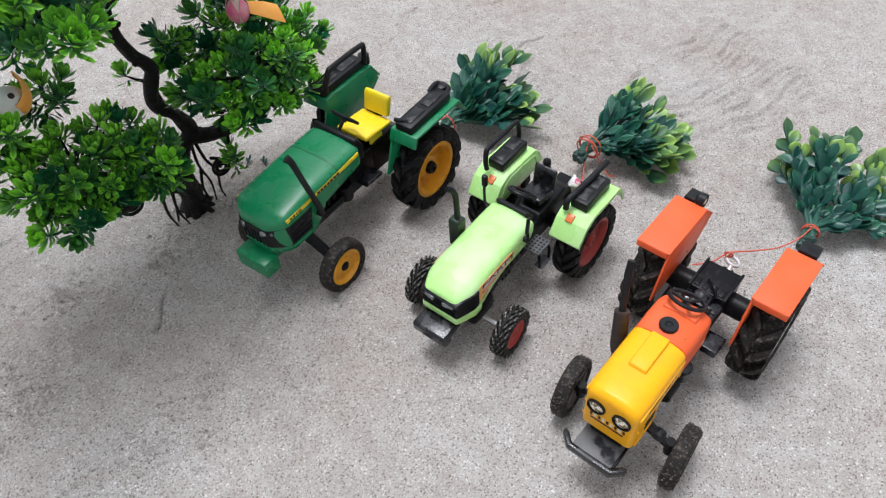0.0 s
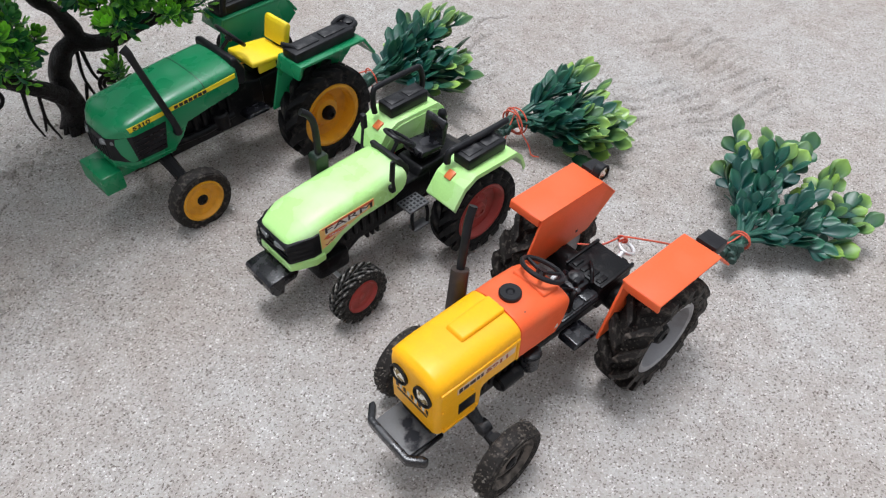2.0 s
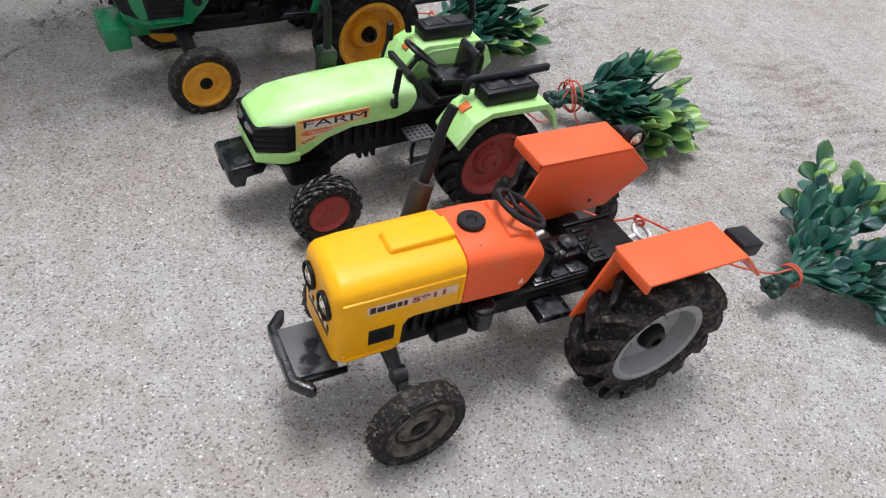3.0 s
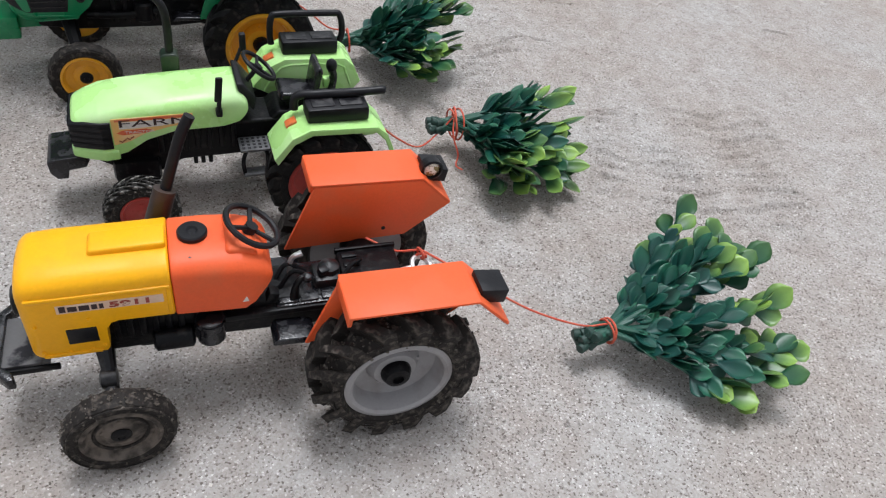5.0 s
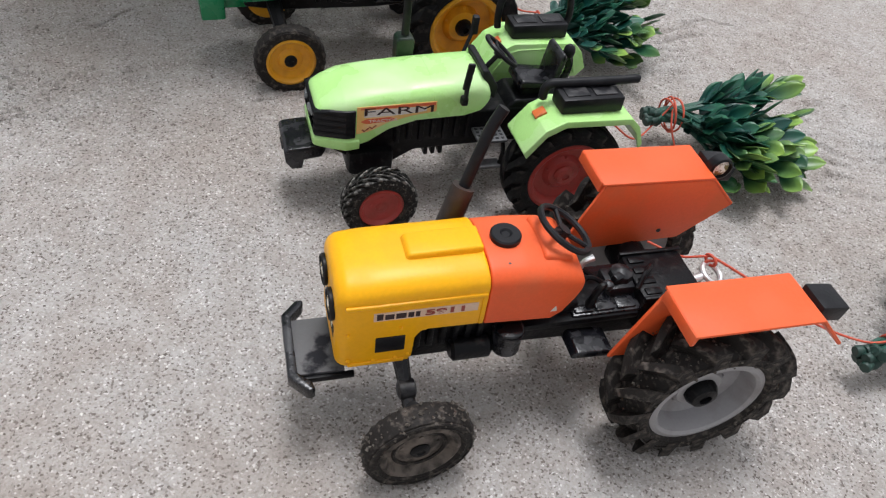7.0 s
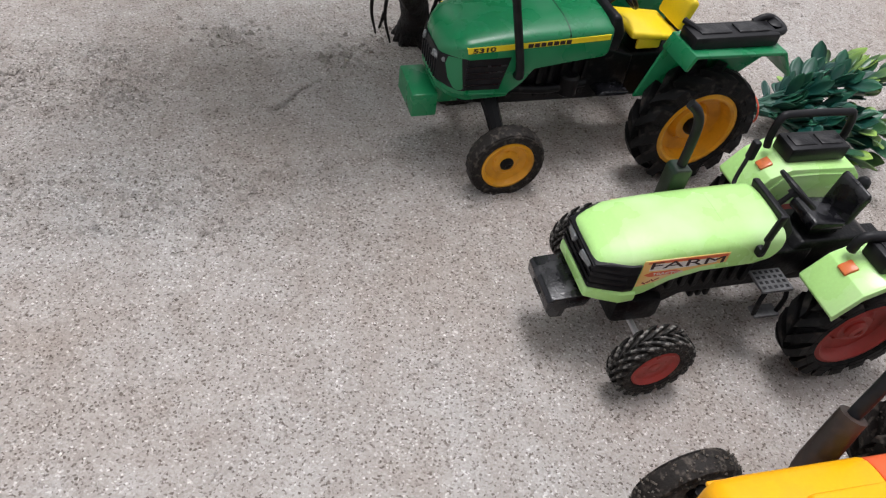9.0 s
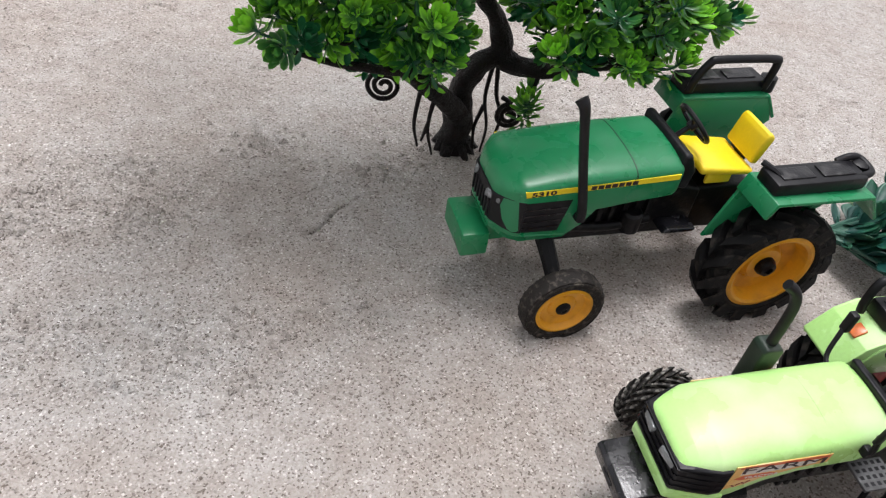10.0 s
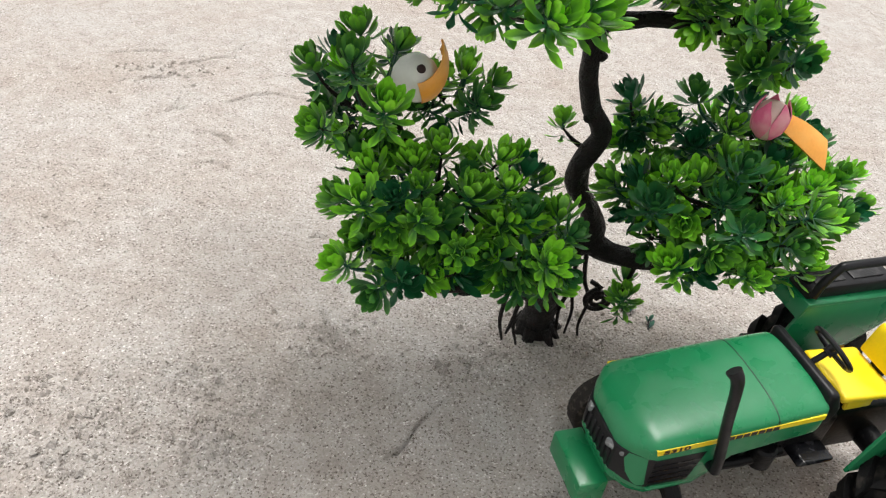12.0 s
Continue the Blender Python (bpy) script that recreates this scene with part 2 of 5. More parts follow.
def cowl(stops, rnd=(0.3, 0.12), p=2.5, arc=7, extra=(), thin=None):
    """A bonnet with a crowned, rounded top. stops: (x, lower edge, shoulder, crown, half width) from front to rear; rnd: the rounding
    of its front and rear ends."""
    xs = [q[0] for q in stops]
    lo, hi = xs[0], xs[-1]
    at = set(xs) | set(extra) | set(np.linspace(lo, hi, 14))
    for d, e, r in ((1, lo, rnd[0]), (-1, hi, rnd[1])):
        at |= {e + d * r * (1 - math.cos(k * math.pi / 10)) for k in range(6)}
    rings, out = [], bmesh.new()
    for x in sorted(at):
        zb, ze, zt, w = (float(np.interp(x, xs, [q[k] for q in stops])) for k in (1, 2, 3, 4))
        for e, r in ((lo, rnd[0]), (hi, rnd[1])):
            d = abs(x - e)
            if d < r:
                inset = r - math.sqrt(max(0.0, r * r - (r - d) ** 2))
                w, zt, ze, zb = w - inset * (thin or 1.0), zt - inset, ze - inset * 0.6, zb + inset * 0.35
        half = [(w * 0.985, zb), (w, zb + 0.1), (w, (zb + ze) / 2), (w, ze)]
        half += [(w * math.cos(g) ** (2 / p), ze + (zt - ze) * math.sin(g) ** (2 / p)) for g in [math.pi / 2 * k / arc for k in range(1, arc)]]
        ring = [(x, -y, z) for y, z in half] + [(x, 0.0, zt)] + [(x, y, z) for y, z in half[::-1]]
        rings.append([out.verts.new(v) for v in ring])
    n = len(rings[0])
    for a, b in zip(rings, rings[1:]):
        for k in range(n):
            out.faces.new((a[k], a[(k + 1) % n], b[(k + 1) % n], b[k]))
    out.faces.new(rings[0])
    out.faces.new(rings[-1][::-1])
    return out


def smooth_path(pts, per=5):
    """A rounded polyline through pts."""
    if len(pts) < 3:
        return [Vector(p) for p in pts]
    p = [Vector(q) for q in pts]
    p = [p[0] * 2 - p[1]] + p + [p[-1] * 2 - p[-2]]
    out = []
    for i in range(1, len(p) - 2):
        for k in range(per):
            t = k / per
            out.append(0.5 * (2 * p[i] + (p[i + 1] - p[i - 1]) * t + (2 * p[i - 1] - 5 * p[i] + 4 * p[i + 1] - p[i + 2]) * t * t + (3 * p[i] - p[i - 1] - 3 * p[i + 1] + p[i + 2]) * t ** 3))
    out.append(p[-2])
    return out


def tube(pts, r, bm=None, n=10, per=5, closed=False, wobble=0.0):
    """A round bar along a path; r is one radius or one for each given point."""
    out = bm or bmesh.new()
    path = [Vector(q) for q in pts] if closed else smooth_path(pts, per)
    m = len(path)
    radii = [r if isinstance(r, (int, float)) else float(np.interp(i / (m - 1) * (len(r) - 1), range(len(r)), r)) for i in range(m)]
    rings, up = [], Vector((0.31, 0.17, 0.93)).normalized()
    for i, p in enumerate(path):
        d = (path[(i + 1) % m] - path[i - 1]) if closed or 0 < i < m - 1 else (path[1] - path[0] if i == 0 else path[-1] - path[-2])
        d.normalize()
        a = up - d * up.dot(d)
        if a.length < 0.05:
            a = Vector((1, 0, 0)) - d * d.x
        a.normalize()
        up = a
        c = d.cross(a)
        ring = []
        for k in range(n):
            g = 2 * math.pi * k / n
            rr = radii[i] * (1 + (wobble * noise.noise(p * 0.9 + Vector((math.cos(g), math.sin(g), 0)) * 0.8) if wobble else 0))
            ring.append(out.verts.new(p + (a * math.cos(g) + c * math.sin(g)) * rr))
        rings.append(ring)
    for i in range(m if closed else m - 1):
        for k in range(n):
            out.faces.new((rings[i][k], rings[i][(k + 1) % n], rings[(i + 1) % m][(k + 1) % n], rings[(i + 1) % m][k]))
    if not closed:
        out.faces.new(rings[0][::-1])
        out.faces.new(rings[-1])
    return out


def lathe(profile, n=40, bm=None, centre=(0, 0, 0), axis="y"):
    """A turned shape: profile of (radius, place along the axis)."""
    out = bm or bmesh.new()
    cx, cy, cz = centre

    def at(r, h, g):
        u, v = r * math.cos(g), r * math.sin(g)
        return {"y": (cx + u, cy + h, cz + v), "z": (cx + u, cy + v, cz + h), "x": (cx + h, cy + u, cz + v)}[axis]
    rings = [[out.verts.new(at(max(r, 1e-4), h, 2 * math.pi * k / n)) for k in range(n)] for r, h in profile]
    for a, b in zip(rings, rings[1:]):
        for k in range(n):
            out.faces.new((a[k], a[(k + 1) % n], b[(k + 1) % n], b[k]))
    out.faces.new(rings[0])
    out.faces.new(rings[-1][::-1])
    return out


def torus(centre, normal, big, small, bm=None, n=28, k=8):
    out = bm or bmesh.new()
    q = Vector((0, 0, 1)).rotation_difference(Vector(normal)).to_matrix()
    pts = [Vector(centre) + q @ Vector((big * math.cos(2 * math.pi * i / n), big * math.sin(2 * math.pi * i / n), 0)) for i in range(n)]
    return tube(pts, small, out, k, closed=True)


def lettering(text, parent, mat, place, size, turn=(90, 0, 0), label="", squeeze=1.0, name="lettering", bold=0.0001):
    """Raised letters in the built-in font; size is the letters' height in centimetres."""
    cu = bpy.data.curves.new("text", "FONT")
    cu.body, cu.size, cu.extrude, cu.offset = text, size * CM * 1.4, 0.00006, bold
    tmp = bpy.data.objects.new("text", cu)
    scene.collection.objects.link(tmp)
    me = bpy.data.meshes.new_from_object(tmp.evaluated_get(bpy.context.evaluated_depsgraph_get()))
    bpy.data.objects.remove(tmp)
    bpy.data.curves.remove(cu)
    me.materials.clear()
    me.materials.append(mat)
    me.transform(Matrix.Diagonal((squeeze, 1, 1, 1)))
    ob = new(name, me)
    ob.parent = parent
    ob.matrix_local = pose(place[0] * CM, place[1] * CM, place[2] * CM, *turn)
    return tagged(ob, label)


# ---- the sand ----
def axis_steps(lo, hi, step, far):
    """Even steps over the stretch that is looked at, then ever longer ones to the horizon."""
    mid = list(np.arange(lo, hi + step / 2, step))
    out, d, v = [], step, hi
    while v < far:
        d *= 1.35
        v += d
        out.append(v)
    low, d, v = [], step, lo
    while v > -far:
        d *= 1.35
        v -= d
        low.append(v)
    return np.array(low[::-1] + mid + out)


def lattice(xs, ys, cell, seed):
    """Smooth random heights, -1 to 1, with bumps about cell wide."""
    rng = np.random.default_rng(seed)
    table = rng.random((257, 257)) * 2 - 1
    gx, gy = xs / cell, ys / cell
    ix, iy = np.floor(gx).astype(int), np.floor(gy).astype(int)
    fx, fy = gx - ix, gy - iy
    fx, fy = fx * fx * (3 - 2 * fx), fy * fy * (3 - 2 * fy)
    a, b = table[ix % 257, iy % 257], table[(ix + 1) % 257, iy % 257]
    c, d = table[ix % 257, (iy + 1) % 257], table[(ix + 1) % 257, (iy + 1) % 257]
    return (a * (1 - fx) + b * fx) * (1 - fy) + (c * (1 - fx) + d * fx) * fy


def along(X, Y, pts):
    """Distance from every place to a polyline."""
    best = np.full(X.shape, 1e9)
    for (x0, y0), (x1, y1) in zip(pts, pts[1:]):
        dx, dy = x1 - x0, y1 - y0
        t = np.clip(((X - x0) * dx + (Y - y0) * dy) / (dx * dx + dy * dy), 0, 1)
        best = np.minimum(best, np.hypot(X - x0 - t * dx, Y - y0 - t * dy))
    return best


def blob(X, Y, x, y, rx, ry):
    return np.exp(-(((X - x) / rx) ** 2 + ((Y - y) / ry) ** 2))


CRACKS = [
    [(-19.8, 27.2), (-18.4, 28.4), (-17.2, 30.4)], [(-23.5, 36.5), (-22.2, 34.0), (-21.0, 32.6)],
    [(-22, 46), (-19, 46.5), (-17, 46)], [(-35, 58), (-31, 58.5), (-28, 60.5), (-25, 60)], [(-36, 54), (-32, 54.5), (-30, 53)],
    [(-24, 42.5), (-20.5, 43), (-18.5, 42.2)], [(30, 42), (33, 44), (37, 43.5)], [(41, 30), (44, 33), (46, 32)],
    [(24, 38), (27, 37), (29, 38.5)], [(17, 30), (20, 31), (24, 30.5)], [(2, 44), (6, 45.5), (9, 44.6)], [(13, 41), (15, 43), (18.5, 43.5)],
    [(20.5, -12), (22, -12.8), (23.5, -12.2)], [(-41.8, 66.6), (-40.4, 67), (-37.3, 67.3)], [(-35, 65.2), (-32.1, 66.6), (-30.9, 69.6)], [(-39, 62.3), (-36.5, 62.3), (-35, 64.1)],
    [(-35.5, 57.4), (-34.9, 58.8), (-34.4, 60.6)], [(-21.4, 70.1), (-19, 71.8)], [(-23.4, 34.9), (-22.7, 34.2), (-21.8, 33.2)], [(-32.5, 50.3), (-30.1, 50.5)],
]
DRAGS = [[(19.0 + 0.5 * k, 11.0 + 1.25 * k), (25.0 + 0.6 * k, 8.6 + 1.45 * k), (31.5 + 0.5 * k, 8.2 + 1.5 * k)] for k in range(9)] + \
        [[(14.5 + 0.4 * k, 24.0 + 1.3 * k), (20.0, 24.0 + 1.5 * k)] for k in range(5)]


def sand_height(X, Y):
    z = 0.22 * lattice(X, Y, 23.0, 1) + 0.10 * lattice(X + 5, Y, 7.0, 2) + 0.06 * lattice(X, Y + 3, 2.2, 3) + 0.04 * lattice(X, Y, 0.8, 4) + 0.034 * lattice(X, Y, 0.42, 5)
    crumbs = np.maximum(lattice(X, Y, 0.62, 7) + 0.7 * lattice(X, Y, 0.38, 8) - 0.25, 0)
    rough = blob(X, Y, -31, 29, 7, 4.0) + 0.9 * blob(X, Y, -27, 20, 10, 2.4) + 0.6 * blob(X, Y, -38, 45, 6, 5) + 0.5 * blob(X, Y, 30, 48, 18, 8) + 0.5 * blob(X, Y, -4, 45, 6, 5) + 0.5 * blob(X, Y, 9.5, -1.0, 2.5, 2.5) + 0.35 * blob(X, Y, 24, -12, 4, 3) + 0.75 * blob(X, Y, 14, 36, 15, 9) + 0.6 * blob(X, Y, 25, 22, 9, 7)
    z += 0.2 * crumbs * np.clip(rough + 0.15, 0, 1)
    z += 0.035 * np.maximum(lattice(X, Y, 0.9, 9) - 0.3, 0) * 3
    for pts in CRACKS:
        d = along(X + 0.5 * lattice(X, Y, 1.5, 12), Y + 0.5 * lattice(X, Y, 1.5, 13), pts)
        z += (-0.5 * np.exp(-(d / 0.11) ** 2) + 0.06 * np.exp(-((d - 0.34) / 0.2) ** 2)) * np.clip(0.55 + lattice(X, Y, 1.4, 17), 0, 1)
    for pts in DRAGS:
        d = along(X + 0.8 * lattice(X, Y, 2.6, 14), Y + 0.8 * lattice(X, Y, 2.6, 15), pts)
        z += (-0.2 * np.exp(-(d / 0.22) ** 2) + 0.24 * np.exp(-((d - 0.46) / 0.19) ** 2)) * np.clip(0.65 + 0.9 * lattice(X, Y, 2.6, 16), 0, 1)
    near = np.exp(-(np.maximum(np.abs(X), np.abs(Y)) / 400.0) ** 2)
    return z * near - 0.05


def sand_material():
    m = bpy.data.materials.new("fine_sand")
    m.use_nodes = True
    nt = m.node_tree
    b = nt.nodes["Principled BSDF"]
    tex = nt.nodes.new("ShaderNodeTexCoord")

    def tnoise(scale, detail=4.0):
        n = nt.nodes.new("ShaderNodeTexNoise")
        n.inputs["Scale"].default_value, n.inputs["Detail"].default_value = scale, detail
        nt.links.new(tex.outputs["Object"], n.inputs["Vector"])
        return n

    def ramp(src, stops):
        r = nt.nodes.new("ShaderNodeValToRGB")
        while len(r.color_ramp.elements) < len(stops):
            r.color_ramp.elements.new(0.5)
        for e, (p, c) in zip(r.color_ramp.elements, stops):
            e.position, e.color = p, (*c, 1)
        nt.links.new(src, r.inputs["Fac"])
        return r

    def mixed(kind, fac, a, c):
        x = nt.nodes.new("ShaderNodeMix")
        x.data_type, x.blend_type = "RGBA", kind
        if isinstance(fac, float):
            x.inputs["Factor"].default_value = fac
        else:
            nt.links.new(fac, x.inputs["Factor"])
        nt.links.new(a, x.inputs["A"])
        nt.links.new(c, x.inputs["B"])
        return x.outputs["Result"]

    grains = nt.nodes.new("ShaderNodeTexVoronoi")
    grains.inputs["Scale"].default_value = 1350
    nt.links.new(tex.outputs["Object"], grains.inputs["Vector"])
    sep = nt.nodes.new("ShaderNodeSeparateColor")
    nt.links.new(grains.outputs["Color"], sep.inputs["Color"])
    tone = ramp(sep.outputs["Red"], [(0.0, (0.155, 0.134, 0.119)), (0.08, (0.24, 0.217, 0.199)), (0.15, (0.355, 0.332, 0.311)), (0.5, (0.402, 0.38, 0.36)), (0.93, (0.448, 0.428, 0.41)), (1.0, (0.66, 0.645, 0.63))])
    patch = ramp(tnoise(9.0, 6.0).outputs["Fac"], [(0.3, (0.93, 0.88, 0.84)), (0.5, (1.0, 0.98, 0.965)), (0.7, (1.05, 1.065, 1.07))])
    blot = ramp(tnoise(70.0, 5.0).outputs["Fac"], [(0.3, (0.89, 0.86, 0.84)), (0.7, (1.07, 1.075, 1.08))])
    col = mixed("MULTIPLY", 1.0, tone.outputs["Color"], patch.outputs["Color"])
    col = mixed("MULTIPLY", 1.0, col, blot.outputs["Color"])
    nt.links.new(col, b.inputs["Base Color"])
    b.inputs["Roughness"].default_value = 0.9
    b.inputs["Specular IOR Level"].default_value = 0.25
    bump1 = nt.nodes.new("ShaderNodeBump")
    bump1.inputs["Strength"].default_value, bump1.inputs["Distance"].default_value = 0.95, 0.0014
    nt.links.new(tnoise(620.0, 4.0).outputs["Fac"], bump1.inputs["Height"])
    bump2 = nt.nodes.new("ShaderNodeBump")
    bump2.inputs["Strength"].default_value, bump2.inputs["Distance"].default_value = 0.6, 0.0026
    nt.links.new(tnoise(170.0, 5.0).outputs["Fac"], bump2.inputs["Height"])
    nt.links.new(bump1.outputs["Normal"], bump2.inputs["Normal"])
    nt.links.new(bump2.outputs["Normal"], b.inputs["Normal"])
    return m


M_SAND = sand_material()


def build_ground():
    xs, ys = axis_steps(-50, 55, 0.17, 6000), axis_steps(-20, 74, 0.17, 6000)
    X, Y = np.meshgrid(xs, ys)
    Z = sand_height(X, Y)
    nx, ny = len(xs), len(ys)
    co = np.stack([X, Y, Z], -1).reshape(-1, 3) * CM
    i = np.arange(nx * ny).reshape(ny, nx)
    quads = np.stack([i[:-1, :-1], i[:-1, 1:], i[1:, 1:], i[1:, :-1]], -1).reshape(-1, 4)
    me = bpy.data.meshes.new("ground")
    me.vertices.add(len(co))
    me.vertices.foreach_set("co", co.ravel())
    me.loops.add(quads.size)
    me.loops.foreach_set("vertex_index", quads.ravel())
    me.polygons.add(len(quads))
    me.polygons.foreach_set("loop_start", np.arange(0, quads.size, 4))
    me.update(calc_edges=True)
    me.validate()
    me.shade_smooth()
    me.materials.append(M_SAND)
    return tagged(new("ground", me), "pale grey-brown fine sand with cracks, crumbs and drag marks", "sand", kind="structure")


build_ground()

# ---- wheels ----
def tread_bar(R, rc, h, half, lug_w):
    bm = bmesh.new()
    cols = []
    for k in range(5):
        q = k / 4
        yy = half * (0.03 * h + 1.0 * h * q)
        fall = 0.0 if q < 0.7 else (q - 0.7) / 0.3
        top, foot = R - 0.16 * h * fall, rc - 0.36 * h * fall - 0.12
        slant, dg = (1 - q) * 1.15 / R, lug_w / R * (0.85 + 0.4 * q)
        cols.append([bm.verts.new((r * math.cos(g), yy, r * math.sin(g))) for g, r in ((slant - dg, foot), (slant - dg * 0.7, top), (slant + dg * 0.7, top), (slant + dg, foot))])
    for a, b in zip(cols, cols[1:]):
        for k in range(3):
            bm.faces.new((a[k], a[k + 1], b[k + 1], b[k]))
    bm.faces.new(cols[0])
    bm.faces.new(cols[-1][::-1])
    return bm


def wheel(parent, x, y, R, width, rim_r, lugs, lug_h, tyre_mat, rim_mat, hub_mat, side, turn=0.0, dish=0.35, lug_w=0.36, hub_r=0.0, name="wheel", lean=0.0, bar_mat=None, mud=0, z=None, groove=0.0):
    """A wheel standing on the sand. side: -1 or 1, the way its outer face looks."""
    w = group_part(name, parent, x, y, R if z is None else z, (lean, 0, turn))
    h, s = width / 2, side
    rc = R - lug_h
    prof = [(rim_r, -h * 0.75 * s), (rim_r + 0.18 * (rc - rim_r), -h * 0.97 * s), (rim_r + 0.62 * (rc - rim_r), -h * s), (rc - 0.13 * h, -h * 0.86 * s), (rc, -h * 0.55 * s), (rc * 1.004, 0), (rc, h * 0.55 * s),
            (rc - 0.13 * h, h * 0.86 * s), (rim_r + 0.62 * (rc - rim_r), h * s), (rim_r + 0.18 * (rc - rim_r), h * 0.97 * s), (rim_r, h * 0.75 * s)]
    bm = bmesh.new()
    rings = [[bm.verts.new((r * math.cos(2 * math.pi * k / 56), q, r * math.sin(2 * math.pi * k / 56))) for k in range(56)] for r, q in prof]
    for a, b in zip(rings, rings[1:]):
        for k in range(56):
            bm.faces.new((a[k], a[(k + 1) % 56], b[(k + 1) % 56], b[k]))
    if lug_h < 0.19:                       # shallow moulded tread: ripples in the tyre itself
        for a in rings[3:8]:
            for k in range(0, 56, 2):
                v = a[k].co
                f = 1 - lug_h / R
                v.x, v.z = v.x * f, v.z * f
    part("tyre", bm, tyre_mat, w, smooth=True)
    if lug_h >= 0.19:                      # raised bars slanting to both sides from the middle
        for half in (-1, 1):
            bar = None
            for i in range(lugs):
                if bar is None:
                    bar = part("tread_bar", tread_bar(R, rc, h, half, lug_w), bar_mat or tyre_mat, w)
                    ob = bar
                else:
                    ob = new("tread_bar", bar.data)
                    ob.parent = w
                ob.matrix_local = pose(0, 0, 0, 0, 360.0 * (i + (0.5 if half > 0 else 0.0)) / lugs, 0)
    for f in (0.3, 0.72):
        part("sidewall_ridge", torus((0, s * h * (1.0 if f > 0.5 else 0.98), 0), (0, 1, 0), rim_r + f * (rc - rim_r), 0.035, n=48, k=6), tyre_mat, w)
    if mud:                                # flecks of dried mud and sand stuck to tread and shoulders
        rng = random.Random(int(R * 100 + x * 10 + y))
        verts, faces = [], []
        for _ in range(mud):
            g, q = rng.uniform(0, 6.283), rng.uniform(-1.02, 1.02)
            r = rc + 0.02 if abs(q) < 0.8 else rng.uniform(rim_r + 0.1, rc - 0.08 * h)
            q = q if abs(q) < 0.8 else math.copysign(1.01, q)
            c = Vector((r * math.cos(g), q * h, r * math.sin(g)))
            a = rng.uniform(0.025, 0.075)
            b = len(verts)
            for d in ((1, 0, 0), (-1, 0, 0), (0, 1, 0), (0, -1, 0), (0, 0, 1), (0, 0, -1)):
                verts.append(c + Vector(d) * a * rng.uniform(0.5, 1.3))
            faces += [[b + k for k in f] for f in ((0, 2, 4), (2, 1, 4), (1, 3, 4), (3, 0, 4), (2, 0, 5), (1, 2, 5), (3, 1, 5), (0, 3, 5))]
        lump = bmesh.new()
        vs = [lump.verts.new(v) for v in verts]
        for f in faces:
            lump.faces.new([vs[k] for k in f])
        part("dried_mud", lump, M_MUD, w, smooth=False, kind="stuff")
    o = h * 0.86 * s
    rim = lathe([(rim_r * 0.3, -h * 0.7 * s), (rim_r * 1.02, -h * 0.75 * s), (rim_r * 1.02, o), (rim_r * 0.93, o + 0.05 * s), (rim_r * 0.87, o - 0.03 * s), (rim_r * 0.80, o - dish * s), (rim_r * 0.52, o - dish * 1.25 * s),
                 (rim_r * 0.40, o - dish * 0.75 * s), (rim_r * 0.26, o - dish * 0.7 * s)], 48)
    part("rim", rim, rim_mat, w)
    if groove:                             # a dark ring stands in for the shade in the disc's groove
        part("groove_shade_ring", torus((0, o - dish * 1.05 * s, 0), (0, 1, 0), rim_r * groove, 0.07, n=40, k=6), tyre_mat, w)
    for k in range(5):
        g = 2 * math.pi * k / 5 + 0.3
        part("wheel_bolt", lathe([(0.08, o - dish * 1.2 * s), (0.08, o - dish * 0.95 * s), (0.03, o - dish * 0.9 * s)], 7, centre=(rim_r * 0.46 * math.cos(g), 0, rim_r * 0.46 * math.sin(g))), rim_mat, w)
    hr = hub_r or rim_r * 0.23
    hub = lathe([(hr * 1.15, o - dish * 1.1 * s), (hr * 1.15, o - dish * 0.5 * s), (hr * 0.9, o - dish * 0.2 * s), (hr * 0.45, o - dish * 0.12 * s), (hr * 0.4, o - dish * 0.3 * s)], 20)
    part("hub", hub, hub_mat, w)
    return w


def steering_wheel(parent, c, normal, r, mat):
    w = group_part("steering_wheel", parent)
    n = Vector(normal).normalized()
    part("rim", torus(c, n, r, r * 0.115, n=30), mat, w)
    a = n.cross(Vector((0, 1, 0))).normalized()
    b = n.cross(a)
    bm = bmesh.new()
    for k in range(3):
        g = 2 * math.pi * k / 3 + 0.5
        tube([Vector(c) - n * 0.12, Vector(c) + (a * math.cos(g) + b * math.sin(g)) * r * 0.97], r * 0.09, bm, 8)
    part("spokes", bm, mat, w)
    part("hub", tube([Vector(c) - n * 0.3, Vector(c) + n * 0.02], r * 0.24, None, 14), mat, w)
    part("column", tube([Vector(c) - n * 0.2, Vector(c) - n * 1.6], r * 0.13, None, 10), mat, w)
    return w


